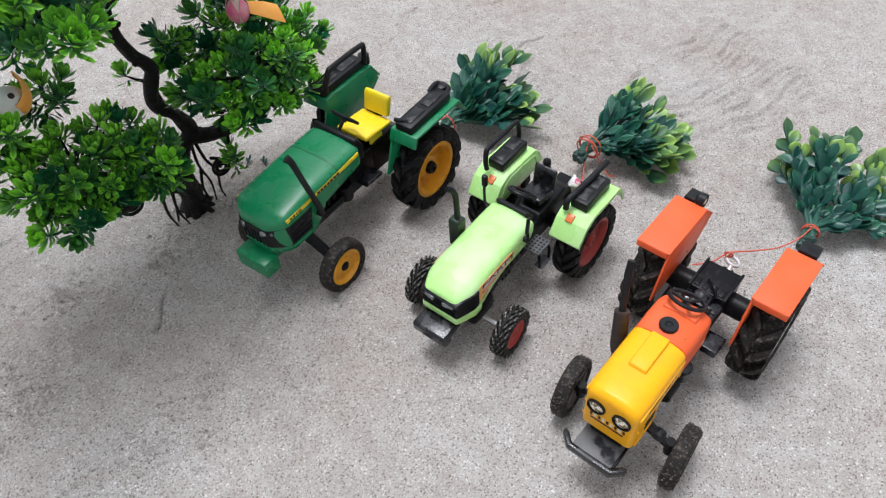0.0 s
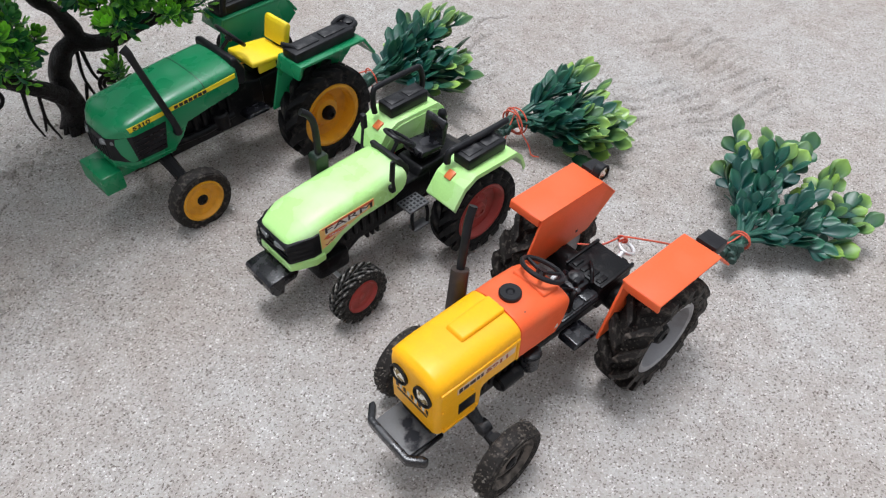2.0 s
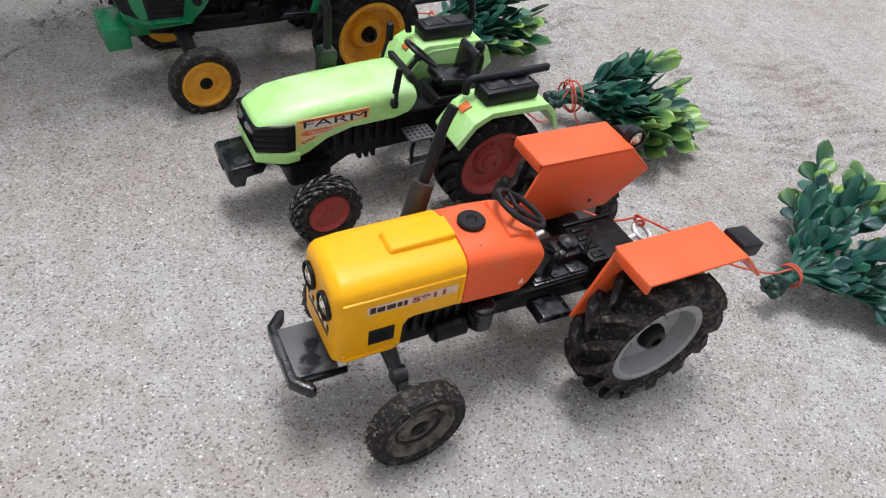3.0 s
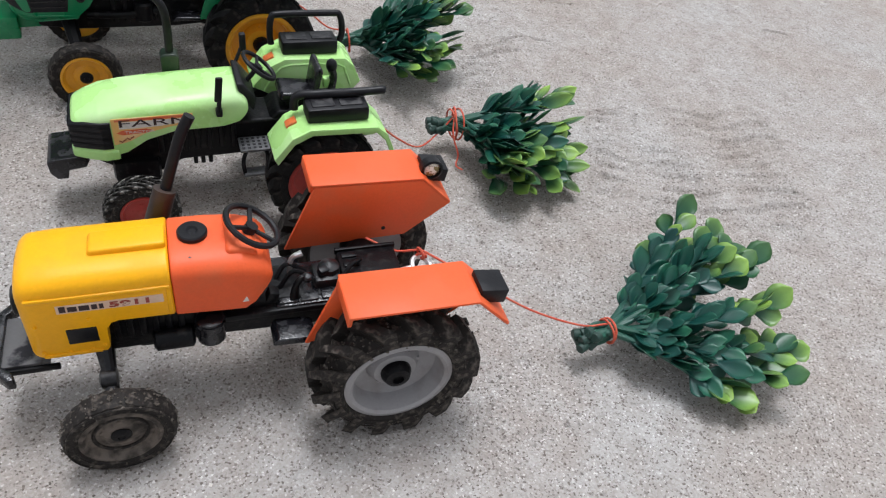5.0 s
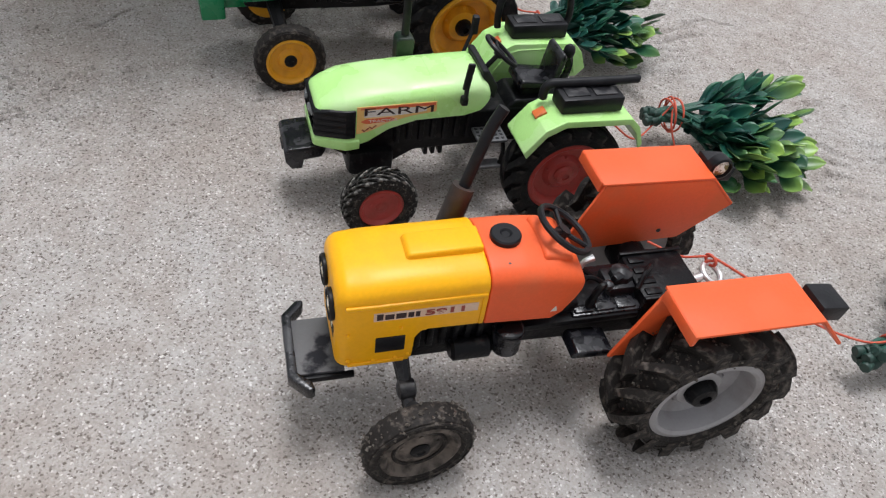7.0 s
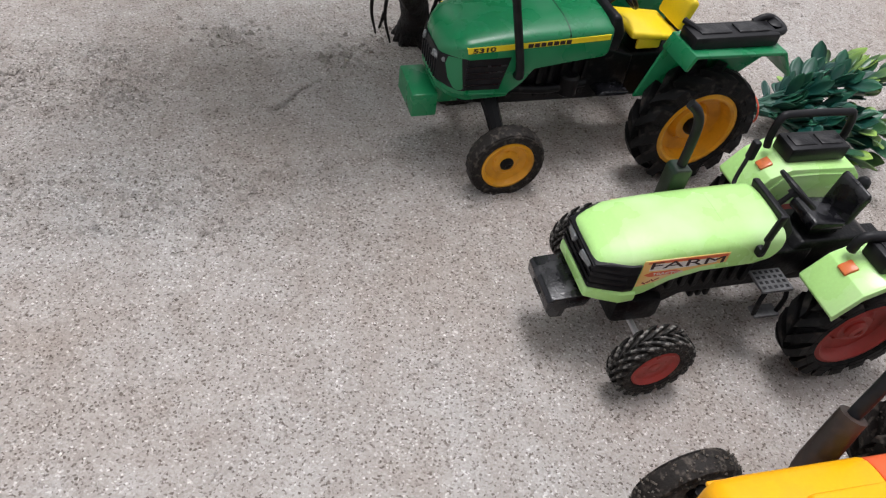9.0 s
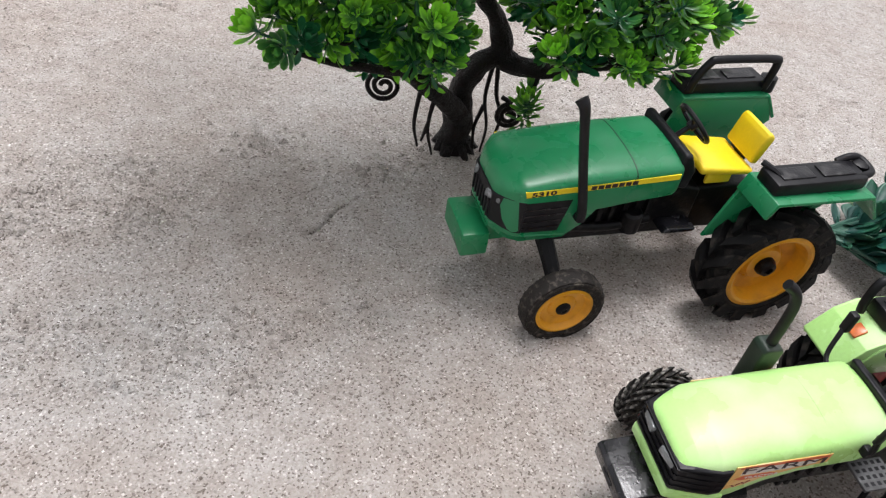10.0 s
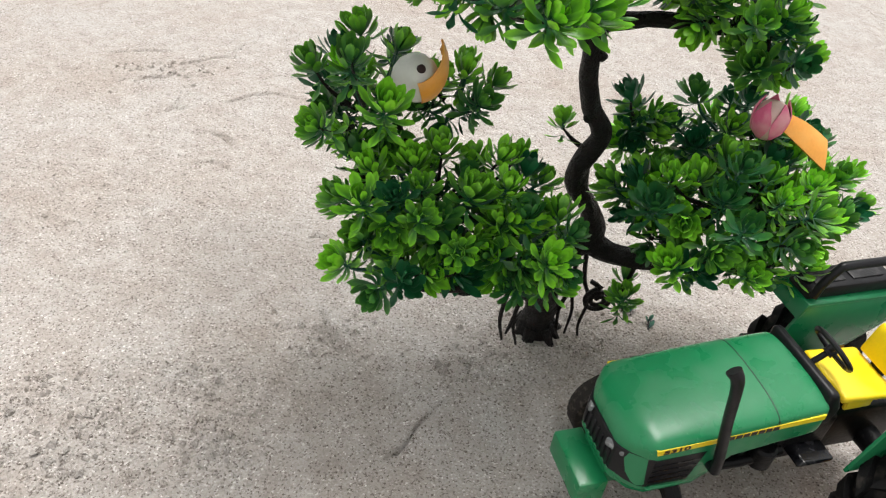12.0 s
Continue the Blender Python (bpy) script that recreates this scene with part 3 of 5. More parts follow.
# ---- orange and yellow tractor ----
def orange_tractor():
    T = thing("toy_tractor", 2.93, 1.94, 0.3, "yellow and orange toy tractor with big muddy tyres standing on sand", "toy tractor", 5.5, "toy tractors in a row")
    hood = part("hood", cowl([(-10.06, 3.55, 6.3, 7.0, 1.46), (-9.0, 3.55, 6.4, 7.08, 1.5), (-7.78, 3.52, 6.42, 7.1, 1.5), (-7.66, 3.7, 6.42, 7.1, 1.5), (-7.62, 4.6, 6.42, 7.1, 1.5), (-7.45, 4.88, 6.43, 7.1, 1.5), (-7.2, 4.95, 6.43, 7.1, 1.5), (-5.42, 4.92, 6.48, 7.12, 1.5)],
                             (0.42, 0.1), 2.6, thin=0.7), M_YELLOW, T, "worn yellow painted hood")
    part("hood_bulge", prism([(-7.95, 6.9), (-5.46, 6.95), (-5.46, 7.33), (-7.78, 7.27)], -0.5, 0.5, 0.09), M_YELLOW, hood)
    for s in (-1, 1):
        part("hood_ridge", box(-9.8, -5.46, s * 1.5 - 0.07, s * 1.5 + 0.07, 6.20, 6.36, 0.06), M_YELLOW, hood)
        part("hood_lip", box(-9.7, -7.9, s * 1.5 - 0.05, s * 1.5 + 0.05, 3.56, 3.7, 0.04), M_YELLOW, hood)
        part("hood_lip", box(-5.62, -5.46, s * 1.5 - 0.04, s * 1.5 + 0.04, 4.96, 6.2, 0.03), M_YELLOW, hood)
        part("side_vent", box(-8.85, -7.92, s * 1.5 - 0.03, s * 1.5 + 0.03, 4.12, 4.82, 0.02), M_BLACKCLEAN, hood)
        part("name_plate", box(-8.95, -5.72, s * 1.505 - 0.012, s * 1.505 + 0.012, 5.62, 5.98, 0.0), M_PLATE, hood, "pale name plate sticker")
        for k, w in enumerate((0.22, 0.3, 0.34, 0.2, 0.16)):
            x0 = -8.86 + sum((0.22, 0.3, 0.34, 0.2, 0.16)[:k]) + 0.03 * k
            part("plain_bar", box(x0, x0 + w - 0.03, s * 1.52 - 0.012, s * 1.52 + 0.012, 5.68, 5.89 if k else 5.94, 0.0), M_PRINT, hood)
        for x, z in ((-9.7, 3.85), (-9.7, 5.1), (-8.1, 5.2), (-7.8, 3.85), (-8.9, 3.75), (-8.2, 3.75)):
            part("rivet", lathe([(0.07, 0), (0.06, 0.05), (0.02, 0.07)], 8, centre=(x, 1.5, z)) if s > 0 else lathe([(0.07, 0), (0.06, -0.05), (0.02, -0.07)], 8, centre=(x, -1.5, z)), M_YELLOW, hood)
    lettering("5911", hood, M_PRINT_RED, (-7.4, -1.532, 5.69), 0.23, squeeze=2.1)
    lettering("5911", hood, M_PRINT_RED, (-5.9, 1.532, 5.69), 0.23, turn=(90, 0, 180), squeeze=2.1)
    for s in (-1, 1):
        h = group_part("headlight", T)
        part("bezel", lathe([(0.30, 0.2), (0.50, 0.18), (0.52, -0.1), (0.47, -0.15), (0.42, 0.0)], 28, centre=(-10.06, s * 0.72, 5.75), axis="x"), M_BLACKCLEAN, h)
        part("lens", lathe([(0.43, 0.02), (0.34, -0.08), (0.2, -0.14), (0.02, -0.16)], 24, centre=(-10.06, s * 0.72, 5.75), axis="x"), M_GOLD_GLINT, h, "shiny gold lens with glints put into its colour")
    for k in range(9):
        y = -0.95 + k * 0.235
        part("grille_bar", box(-10.09, -10.04, y - 0.07, y + 0.07, 4.72, 5.0, 0.02), M_WHITE if k % 2 else M_PRINT, hood)
    part("grille_plate", box(-10.075, -10.04, -0.95, 0.95, 4.45, 4.6, 0.015), M_PRINT, hood)
    tank = part("fuel_tank", cowl([(-5.4, 4.85, 6.45, 7.1, 1.48), (-4.2, 4.8, 6.42, 7.1, 1.5), (-3.1, 4.74, 6.3, 7.0, 1.5), (-2.75, 5.0, 6.15, 6.92, 1.48), (-2.4, 5.5, 6.05, 6.75, 1.42), (-2.1, 5.9, 5.98, 6.3, 1.3)], (0.06, 0.16), 2.5), M_ORANGE, T, "chipped orange fuel tank")
    part("tank_ridge", prism([(-3.7, 6.7), (-2.5, 6.5), (-2.6, 6.9), (-2.8, 7.0), (-3.55, 7.12)], -0.95, 0.95, 0.12), M_ORANGE, tank)
    part("fuel_cap", lathe([(0.5, -0.12), (0.5, 0.03), (0.45, 0.08), (0.2, 0.08), (0.13, 0.02), (0.02, 0.02)], 28, centre=(-4.6, 0.05, 7.2), axis="z"), M_BLACKCLEAN, tank, "round black fuel cap")
    part("screw", lathe([(0.08, 0), (0.07, 0.06), (0.01, 0.07)], 8, centre=(-4.75, -0.95, 6.93), axis="z"), M_RUST, tank)
    part("chip", prism([(-3.2, 5.1), (-2.98, 5.1), (-3.05, 5.34)], -1.515, -1.48, 0), M_WHITE, tank, "bare white chip in the paint")
    steering_wheel(T, (-2.62, 0.05, 7.2), (0.5, 0, 0.86), 0.98, M_BLACKCLEAN)
    # engine and gearbox
    eng = part("engine", box(-8.3, -4.6, -1.0, 1.0, 2.9, 5.0, 0.15), M_BLACK, T, "black cast engine block")
    for k in range(6):
        part("engine_fin", box(-7.5 + k * 0.42, -7.28 + k * 0.42, -1.14, 1.14, 3.6, 4.8, 0.05), M_BLACK, eng)
    part("oil_filter", lathe([(0.42, -0.55), (0.5, -0.5), (0.5, 0.5), (0.42, 0.55)], 18, centre=(-4.35, -1.25, 3.75), axis="z"), M_GLOSSBLACK, eng)
    part("filter_band", lathe([(0.53, -0.06), (0.55, 0), (0.53, 0.06)], 18, centre=(-4.35, -1.25, 4.1), axis="z"), M_GLOSSBLACK, eng)
    part("oil_sump", prism([(-7.2, 2.95), (-6.8, 2.5), (-5.0, 2.5), (-4.6, 2.95)], -0.7, 0.7, 0.12), M_BLACK, eng)
    part("starter_motor", lathe([(0.3, -0.7), (0.42, -0.6), (0.42, 0.6), (0.3, 0.7)], 16, centre=(-5.6, -1.2, 3.4), axis="x"), M_BLACK, eng)
    part("gearbox", prism([(-4.7, 2.8), (0.2, 2.6), (3.1, 2.4), (3.1, 4.0), (1.2, 4.1), (-1.8, 4.3), (-4.7, 4.75)], -0.85, 0.85, 0.15), M_BLACK, T)
    part("side_rail", box(-4.8, 0.5, -1.2, 1.2, 3.75, 4.05, 0.1), M_BLACK, T)
    plat = part("driver_platform", box(-2.0, 0.6, -1.1, 1.1, 3.95, 4.15, 0.06), M_GLOSSBLACK, T, "scuffed black platform without a seat")
    for k in range(3):
        part("platform_rib", box(-1.9 + 0.8 * k, -1.2 + 0.8 * k, -1.02, -0.1, 4.12, 4.24, 0.05), M_GLOSSBLACK, plat)
    for pts in ([(-1.9, 0.2, 4.25), (-1.4, 0.5, 4.7), (-0.7, 0.3, 4.45)], [(-1.8, -0.3, 4.25), (-1.2, -0.05, 4.85), (-0.5, -0.35, 4.6)], [(0.5, -0.6, 4.6), (0.9, -0.2, 4.95), (1.4, 0.3, 4.7)]):
        part("cable", tube(pts, 0.09, None, 7, 5), M_BLACK, plat)
    part("seat_mount", box(-0.5, 0.55, -0.5, 0.6, 4.1, 4.6, 0.15), M_DUSTY, plat)
    part("seat_mount_cap", lathe([(0.45, 0), (0.4, 0.25), (0.22, 0.36), (0.02, 0.4)], 9, centre=(0.15, 0.1, 4.55), axis="z"), M_DUSTY, plat)
    part("seat_bolt", box(-0.35, 0.35, -0.25, 0.05, 4.6, 4.9, 0.08, turn=(12, 8, 24)), M_DUSTY, plat)
    part("gear_lever", tube([(-1.3, -0.75, 4.1), (-1.25, -0.8, 4.8), (-1.05, -0.75, 5.15), (-0.85, -0.7, 5.05)], [0.2, 0.13, 0.12, 0.14], None, 8), M_BLACK, plat)
    part("gear_lever", tube([(-1.3, 0.45, 4.1), (-1.2, 0.55, 4.9), (-0.8, 0.6, 5.1)], [0.14, 0.1, 0.13], None, 8), M_STEEL, plat)
    part("gear_knob", lathe([(0.03, -0.2), (0.17, -0.12), (0.2, 0.0), (0.17, 0.12), (0.03, 0.2)], 14, centre=(-0.82, -0.7, 5.08), axis="z"), M_GLOSSBLACK, plat)
    part("pedal", box(-2.3, -1.9, -0.95, -0.5, 4.2, 4.7, 0.08, turn=(0, 20, 0)), M_BLACK, plat)
    deck = part("rear_deck", box(0.6, 2.95, -1.1, 1.1, 3.0, 4.55, 0.1), M_BLACK, T, "black gearbox cover")
    for k in range(4):
        part("deck_slot", box(0.75, 1.35, -0.9 + 0.5 * k, -0.6 + 0.5 * k, 4.5, 4.62, 0.04), M_BLACK, deck)
    part("deck_rim", box(0.55, 3.0, -1.16, -1.0, 4.4, 4.66, 0.04), M_BLACK, deck)
    part("deck_rim", box(0.55, 3.0, 1.0, 1.16, 4.4, 4.66, 0.04), M_BLACK, deck)
    for s in (-1, 1):
        part("footrest", prism([(-2.3, 3.25), (-0.75, 3.15), (-0.7, 3.35), (-1.0, 3.5), (-2.1, 3.55)], *sorted((s * 1.1, s * 2.2)), 0.08), M_GLOSSBLACK, T)
        # mudguard: upright inner plate, flat top, sloping tail, short front lip
        g = part("mudguard", prism([(-1.2, 3.6), (3.85, 3.8), (5.72, 5.3), (4.45, 6.62), (0.0, 6.7)], *sorted((s * 2.42, s * 2.56)), 0.04, segs=2), M_ORANGE, T, "orange painted mudguard")
        part("mudguard_top", prism([(-0.12, 6.7), (-0.12, 6.82), (4.4, 6.74), (5.75, 5.36), (5.64, 5.28), (4.34, 6.62)], *sorted((s * 2.4, s * 4.46)), 0.05, segs=2), M_ORANGE, g)
        part("mudguard_lip", prism([(-0.14, 6.79), (0.0, 6.79), (-0.06, 6.38), (-0.2, 6.38)], *sorted((s * 2.54, s * 4.44)), 0.03, segs=2), M_ORANGE, g)
        part("screw_hole", lathe([(0.09, -0.09), (0.09, 0.09)], 10, centre=(2.9, s * 2.49, 4.28)), M_BLACKCLEAN, g)
        tl = part("tail_lamp", box(4.55, 5.6, *sorted((s * 2.95, s * 4.02)), 6.1, 6.72, 0.05, turn=(0, 8, 0)), M_BLACKCLEAN, g, "black square tail lamp")
        part("lens", box(5.3, 5.64, *sorted((s * 3.06, s * 3.9)), 6.15, 6.56, 0.03, turn=(0, 8, 0)), M_DUSTY, tl)
    lamp = part("work_lamp", lathe([(0.25, 0.35), (0.45, 0.2), (0.47, -0.2), (0.38, -0.24), (0.34, -0.1)], 24, centre=(4.85, 3.0, 6.78)), M_BLACKCLEAN, T, "round black work lamp with gold lens")
    part("lens", lathe([(0.35, -0.1), (0.25, -0.2), (0.02, -0.24)], 20, centre=(4.85, 3.0, 6.78)), M_GOLD_GLINT, lamp)
    part("rear_axle", tube([(1.9, -3.6, 3.1), (1.9, 3.6, 3.1)], 0.72, None, 18), M_BLACK, T)
    part("hitch", box(3.0, 3.9, -0.35, 0.35, 3.0, 3.6, 0.1), M_BLACK, T)
    bolt = part("eye_bolt", torus((3.85, -0.05, 4.3), (0.3, -0.25, 0.92), 0.42, 0.1, n=24), M_STEEL, T, "shiny steel eye bolt")
    part("shank", tube([(3.45, -0.12, 4.3), (2.7, -0.25, 4.25)], 0.15, None, 10), M_STEEL, bolt)
    # front axle, bumper, exhaust
    part("front_axle", tube([(-7.75, -3.1, 1.95), (-7.85, -1.6, 2.7), (-7.9, 0, 2.9), (-7.85, 1.6, 2.7), (-7.75, 3.1, 1.95)], 0.24, None, 10), M_BLACK, T)
    for s in (-1, 1):
        part("kingpin", tube([(-7.75, s * 2.75, 1.5), (-7.75, s * 2.75, 2.6)], 0.28, None, 10), M_BLACK, T)
        part("axle_bracket", tube([(-7.95, s * 1.25, 3.45), (-7.85, s * 2.0, 2.7), (-7.78, s * 2.7, 2.2)], [0.28, 0.2, 0.24], None, 8), M_DUSTY, T)
        part("strut_joint", lathe([(0.2, -0.3), (0.33, -0.24), (0.33, 0.24), (0.2, 0.3)], 12, centre=(-7.85, s * 2.05, 2.72), axis="x"), M_DUSTY, T)
    part("bumper_plate", box(-11.3, -9.7, -1.12, 1.15, 2.8, 2.94, 0.03), M_DUSTPLATE, T, "dust-coated black bumper plate")
    part("bumper_bracket", box(-11.2, -9.4, -1.26, -1.1, 2.6, 2.84, 0.04), M_BLACK, T)
    part("bumper_bar", plan([(-10.7, -1.82), (-10.78, -1.55), (-11.2, -1.12), (-11.2, 1.15), (-10.78, 1.6), (-10.7, 1.86), (-10.95, 1.9), (-11.5, 1.3), (-11.52, -1.25), (-10.95, -1.88)], 2.62, 3.12, 0.07), M_GLOSSBLACK, T, "angular black front bumper bar")
    part("chassis_front", box(-9.9, -7.4, -0.95, 0.95, 2.95, 3.6, 0.1), M_BLACK, T)
    ex = part("exhaust_muffler", tube([(-6.15, 1.75, 5.0), (-5.95, 1.95, 5.6), (-5.35, 2.35, 7.3)], [0.42, 0.44, 0.4], None, 16), M_RUST, T, "brown exhaust muffler")
    part("exhaust_pipe", tube([(-5.35, 2.35, 7.2), (-4.95, 2.55, 8.4), (-4.6, 2.75, 9.3), (-4.25, 2.85, 9.95)], 0.2, None, 12), M_BLACKCLEAN, ex)
    part("exhaust_elbow", tube([(-6.1, 1.8, 5.1), (-6.6, 1.7, 4.6), (-6.3, 1.1, 4.4)], 0.22, None, 10), M_BLACK, ex)
    for s in (-1, 1):
        wheel(T, 1.92, s * 3.52, 3.2, 1.9, 2.0, 14, 0.5, M_TYRE_MUDDY, M_RIM_GREY, M_BLACK, s, name="rear_wheel", dish=0.75, lug_w=0.3, hub_r=0.5, mud=520, z=2.8, groove=0.0)
        wheel(T, -7.66, s * 3.4, 1.9, 0.86, 1.32, 26, 0.05, M_TYRE_MUDDY, M_RIM_DIRTY, M_BLACK, s, turn=4 if s < 0 else 6, name="front_wheel", dish=0.2, lug_w=0.13, hub_r=0.3, mud=240, z=1.54, groove=0.66)
    return T


# ---- lime green tractor ----
def lime_tractor():
    T = thing("toy_tractor", 4.18, 14.25, 0, "bright lime green toy tractor with red wheel rims standing on sand", "toy tractor", 7.2, "toy tractors in a row")
    hood = part("hood", cowl([(-11.66, 3.5, 4.9, 5.38, 1.22), (-11.1, 3.42, 5.05, 5.66, 1.46), (-10.45, 3.42, 5.18, 5.88, 1.66), (-9.5, 3.72, 5.3, 6.04, 1.66), (-8.6, 4.3, 5.38, 6.14, 1.66), (-7.4, 4.66, 5.47, 6.22, 1.66), (-5.2, 4.72, 5.6, 6.35, 1.62), (-4.5, 4.9, 5.65, 6.38, 1.58), (-4.05, 5.3, 5.6, 6.1, 1.5)],
                             (0.2, 0.3), 2.6, thin=0.5), M_LIME, T, "glossy lime green hood")
    part("chin", cowl([(-11.8, 3.5, 3.85, 3.98, 1.3), (-11.1, 3.4, 3.82, 3.96, 1.53), (-10.45, 3.36, 3.8, 3.94, 1.74), (-9.85, 3.42, 3.8, 3.92, 1.74)], (0.12, 0.05), 3.5, 4), M_LIME, hood)
    part("seam", cowl([(-6.69, 5.56, 5.5, 6.272, 1.662), (-6.64, 5.56, 5.5, 6.275, 1.662)], (0.005, 0.005), 2.5), M_LIME, hood)
    grille = part("grille", cowl([(-11.74, 3.98, 5.08, 5.16, 1.28), (-11.1, 3.96, 5.26, 5.32, 1.52), (-10.45, 3.95, 5.31, 5.35, 1.715), (-10.05, 3.97, 5.32, 5.35, 1.715)], (0.08, 0.03), 5, 4), M_BLACKCLEAN, T, "black wrap-round front grille")
    for k in range(4):
        z = 4.13 + 0.3 * k
        part("grille_slat", cowl([(-11.78, z + 0.02, z + 0.08, z + 0.1, 1.3), (-11.1, z + 0.01, z + 0.07, z + 0.09, 1.55), (-10.45, z, z + 0.06, z + 0.08, 1.74), (-10.1, z, z + 0.06, z + 0.08, 1.74)], (0.05, 0.02), 5, 2), M_BLACKCLEAN, grille)
    for s in (-1, 1):
        part("headlight", box(-11.84, -11.55, s * 0.68 - 0.38, s * 0.68 + 0.38, 4.74, 5.04, 0.06, turn=(0, 10, -s * 10)), M_LAMP_GREY, grille, "clear oblong headlight")
        o = s * 1.668
        edge = [(-10.0, 4.16), (-9.4, 4.28), (-8.7, 4.66), (-7.6, 4.95), (-6.56, 5.08)]
        part("sticker", band(edge, [(-10.0, 5.5), (-6.5, 5.58)], o - 0.02 * s, o + 0.012 * s), M_CREAM, hood, "pale orange and red sticker")
        part("sticker_band", band([(-9.85, 5.36), (-6.62, 5.4)], [(-9.85, 5.46), (-6.6, 5.54)], o, o + 0.018 * s), M_STICKRED, hood)
        part("sticker_band", band([(-9.7, 4.98), (-8.0, 5.02), (-7.0, 5.14)], [(-9.7, 5.33), (-7.0, 5.36)], o, o + 0.016 * s), M_WHITE, hood)
        part("sticker_badge", prism([(-9.85, 4.78), (-9.6, 4.66), (-8.6, 4.72), (-8.3, 4.84), (-8.6, 4.94), (-9.6, 4.9)], *sorted((o, o + 0.016 * s)), 0), M_STICKRED, hood)
        for k in range(4):
            part("wheat_mark", box(-9.8 + 0.16 * k, -9.62 + 0.16 * k, *sorted((o, o + 0.02 * s)), 4.3 + 0.06 * k, 4.36 + 0.06 * k, 0, turn=(0, -35 if k % 2 else 35, 0)), M_PRINT_RED, hood)
        lettering("FARM", hood, M_PRINT, (-9.78 if s < 0 else -6.72, o + 0.022 * s, 5.08), 0.36, turn=(90, 0, 0 if s < 0 else 180), squeeze=2.5, bold=0.0)
        lettering("TRACTOR", hood, M_WHITE, (-9.5 if s < 0 else -8.6, o + 0.022 * s, 4.73), 0.13, turn=(90, 0, 0 if s < 0 else 180), squeeze=1.5, bold=0.0)
    bump = part("bumper", prism([(-12.95, 2.5), (-12.7, 2.15), (-12.25, 2.15), (-12.15, 2.6), (-11.4, 2.7), (-11.2, 3.1), (-11.6, 3.3), (-12.85, 3.2), (-13.0, 3.05)], -1.15, 1.15, 0.05), M_GLOSSBLACK, T, "glossy black front weight bumper")
    part("tow_slot", box(-13.03, -12.9, -0.35, 0.35, 2.65, 2.85, 0.03), M_BLACKCLEAN, bump)
    eng = part("engine", prism([(-11.0, 3.0), (-9.8, 2.2), (-8.2, 2.0), (-7.2, 2.6), (-3.2, 2.7), (-2.0, 3.2), (-2.0, 4.6), (-11.0, 4.3)], -1.05, 1.05, 0.15), M_BLACK, T, "black engine and gearbox")
    for k in range(7):
        part("engine_fin", box(-8.2 + 0.55 * k, -7.95 + 0.55 * k, -1.22, 1.22, 3.2 + 0.1 * (k % 2), 4.6, 0.06), M_BLACK, eng)
    for k in range(3):
        part("engine_stud", box(-6.7 + 0.35 * k, -6.5 + 0.35 * k, -1.0, 1.0, 2.25, 2.8, 0.05), M_BLACK, eng)
    part("axle_housing", box(-10.3, -8.2, -1.5, 1.5, 1.7, 3.0, 0.3), M_BLACK, T)
    part("front_axle", tube([(-9.25, -3.2, 1.65), (-9.25, 3.2, 1.65)], 0.13, None, 10), M_STEEL, T, "thin steel front axle rod")
    part("rear_axle", tube([(-0.9, -3.4, 2.86), (-0.9, 3.4, 2.86)], 0.5, None, 14), M_BLACK, T)
    part("gearbox", prism([(-3.2, 2.7), (1.2, 2.5), (1.4, 4.2), (0.4, 4.9), (-2.6, 4.9), (-3.2, 4.4)], -1.0, 1.0, 0.15), M_BLACK, T)
    dash = part("dashboard", prism([(-4.3, 5.7), (-3.75, 5.1), (-3.62, 5.75), (-4.22, 6.6), (-4.52, 6.62)], -1.15, 1.15, 0.1), M_BLACKCLEAN, T, "black dashboard")
    steering_wheel(T, (-3.3, 0.0, 6.85), (0.62, 0, 0.78), 0.88, M_BLACKCLEAN)
    seat = group_part("driver_seat", T, label="black driver seat")
    part("cushion", prism([(-2.5, 5.3), (-0.85, 5.2), (-0.85, 5.6), (-2.4, 5.75)], -0.82, 0.82, 0.14), M_GLOSSBLACK, seat)
    part("backrest", prism([(-0.95, 5.45), (-0.66, 5.4), (-0.38, 6.75), (-0.56, 7.02), (-0.74, 6.85)], -0.8, 0.8, 0.12), M_GLOSSBLACK, seat)
    part("pedestal", box(-2.2, -0.8, -0.6, 0.6, 4.4, 5.32, 0.1), M_BLACK, seat)
    for s in (-1, 1):
        arch = [(-3.35, 4.45), (-2.55, 5.5), (-1.7, 5.92), (1.42, 5.84), (1.92, 5.36), (2.3, 4.45)]
        inner = [(x * 0.985, z - 0.14) for x, z in arch]
        g = part("mudguard", prism(arch + inner[::-1], *sorted((s * 2.15, s * 4.25)), 0.05, segs=2), M_LIME, T, "lime green mudguard")
        part("mudguard_side", prism(arch + [(1.9, 4.0), (-2.4, 3.9)], *sorted((s * 2.1, s * 2.24)), 0.05, segs=2), M_LIME, g)
        part("signal_lamp", box(-2.66, -2.1, *sorted((s * 2.75, s * 3.25)), 5.48, 5.68, 0.05, turn=(0, -30, 0)), M_SIGNAL, g, "orange signal lamp")
        bx = part("tool_box", box(-1.75, 1.1, *sorted((s * 2.55, s * 3.75)), 5.9, 6.62, 0.1), M_BLACKCLEAN, g, "black fender tool box with grab bar")
        for x0 in (-1.5, -0.2):
            part("lid_panel", box(x0, x0 + 1.05, *sorted((s * 2.8, s * 3.5)), 6.6, 6.67, 0.03), M_DUSTY, bx)
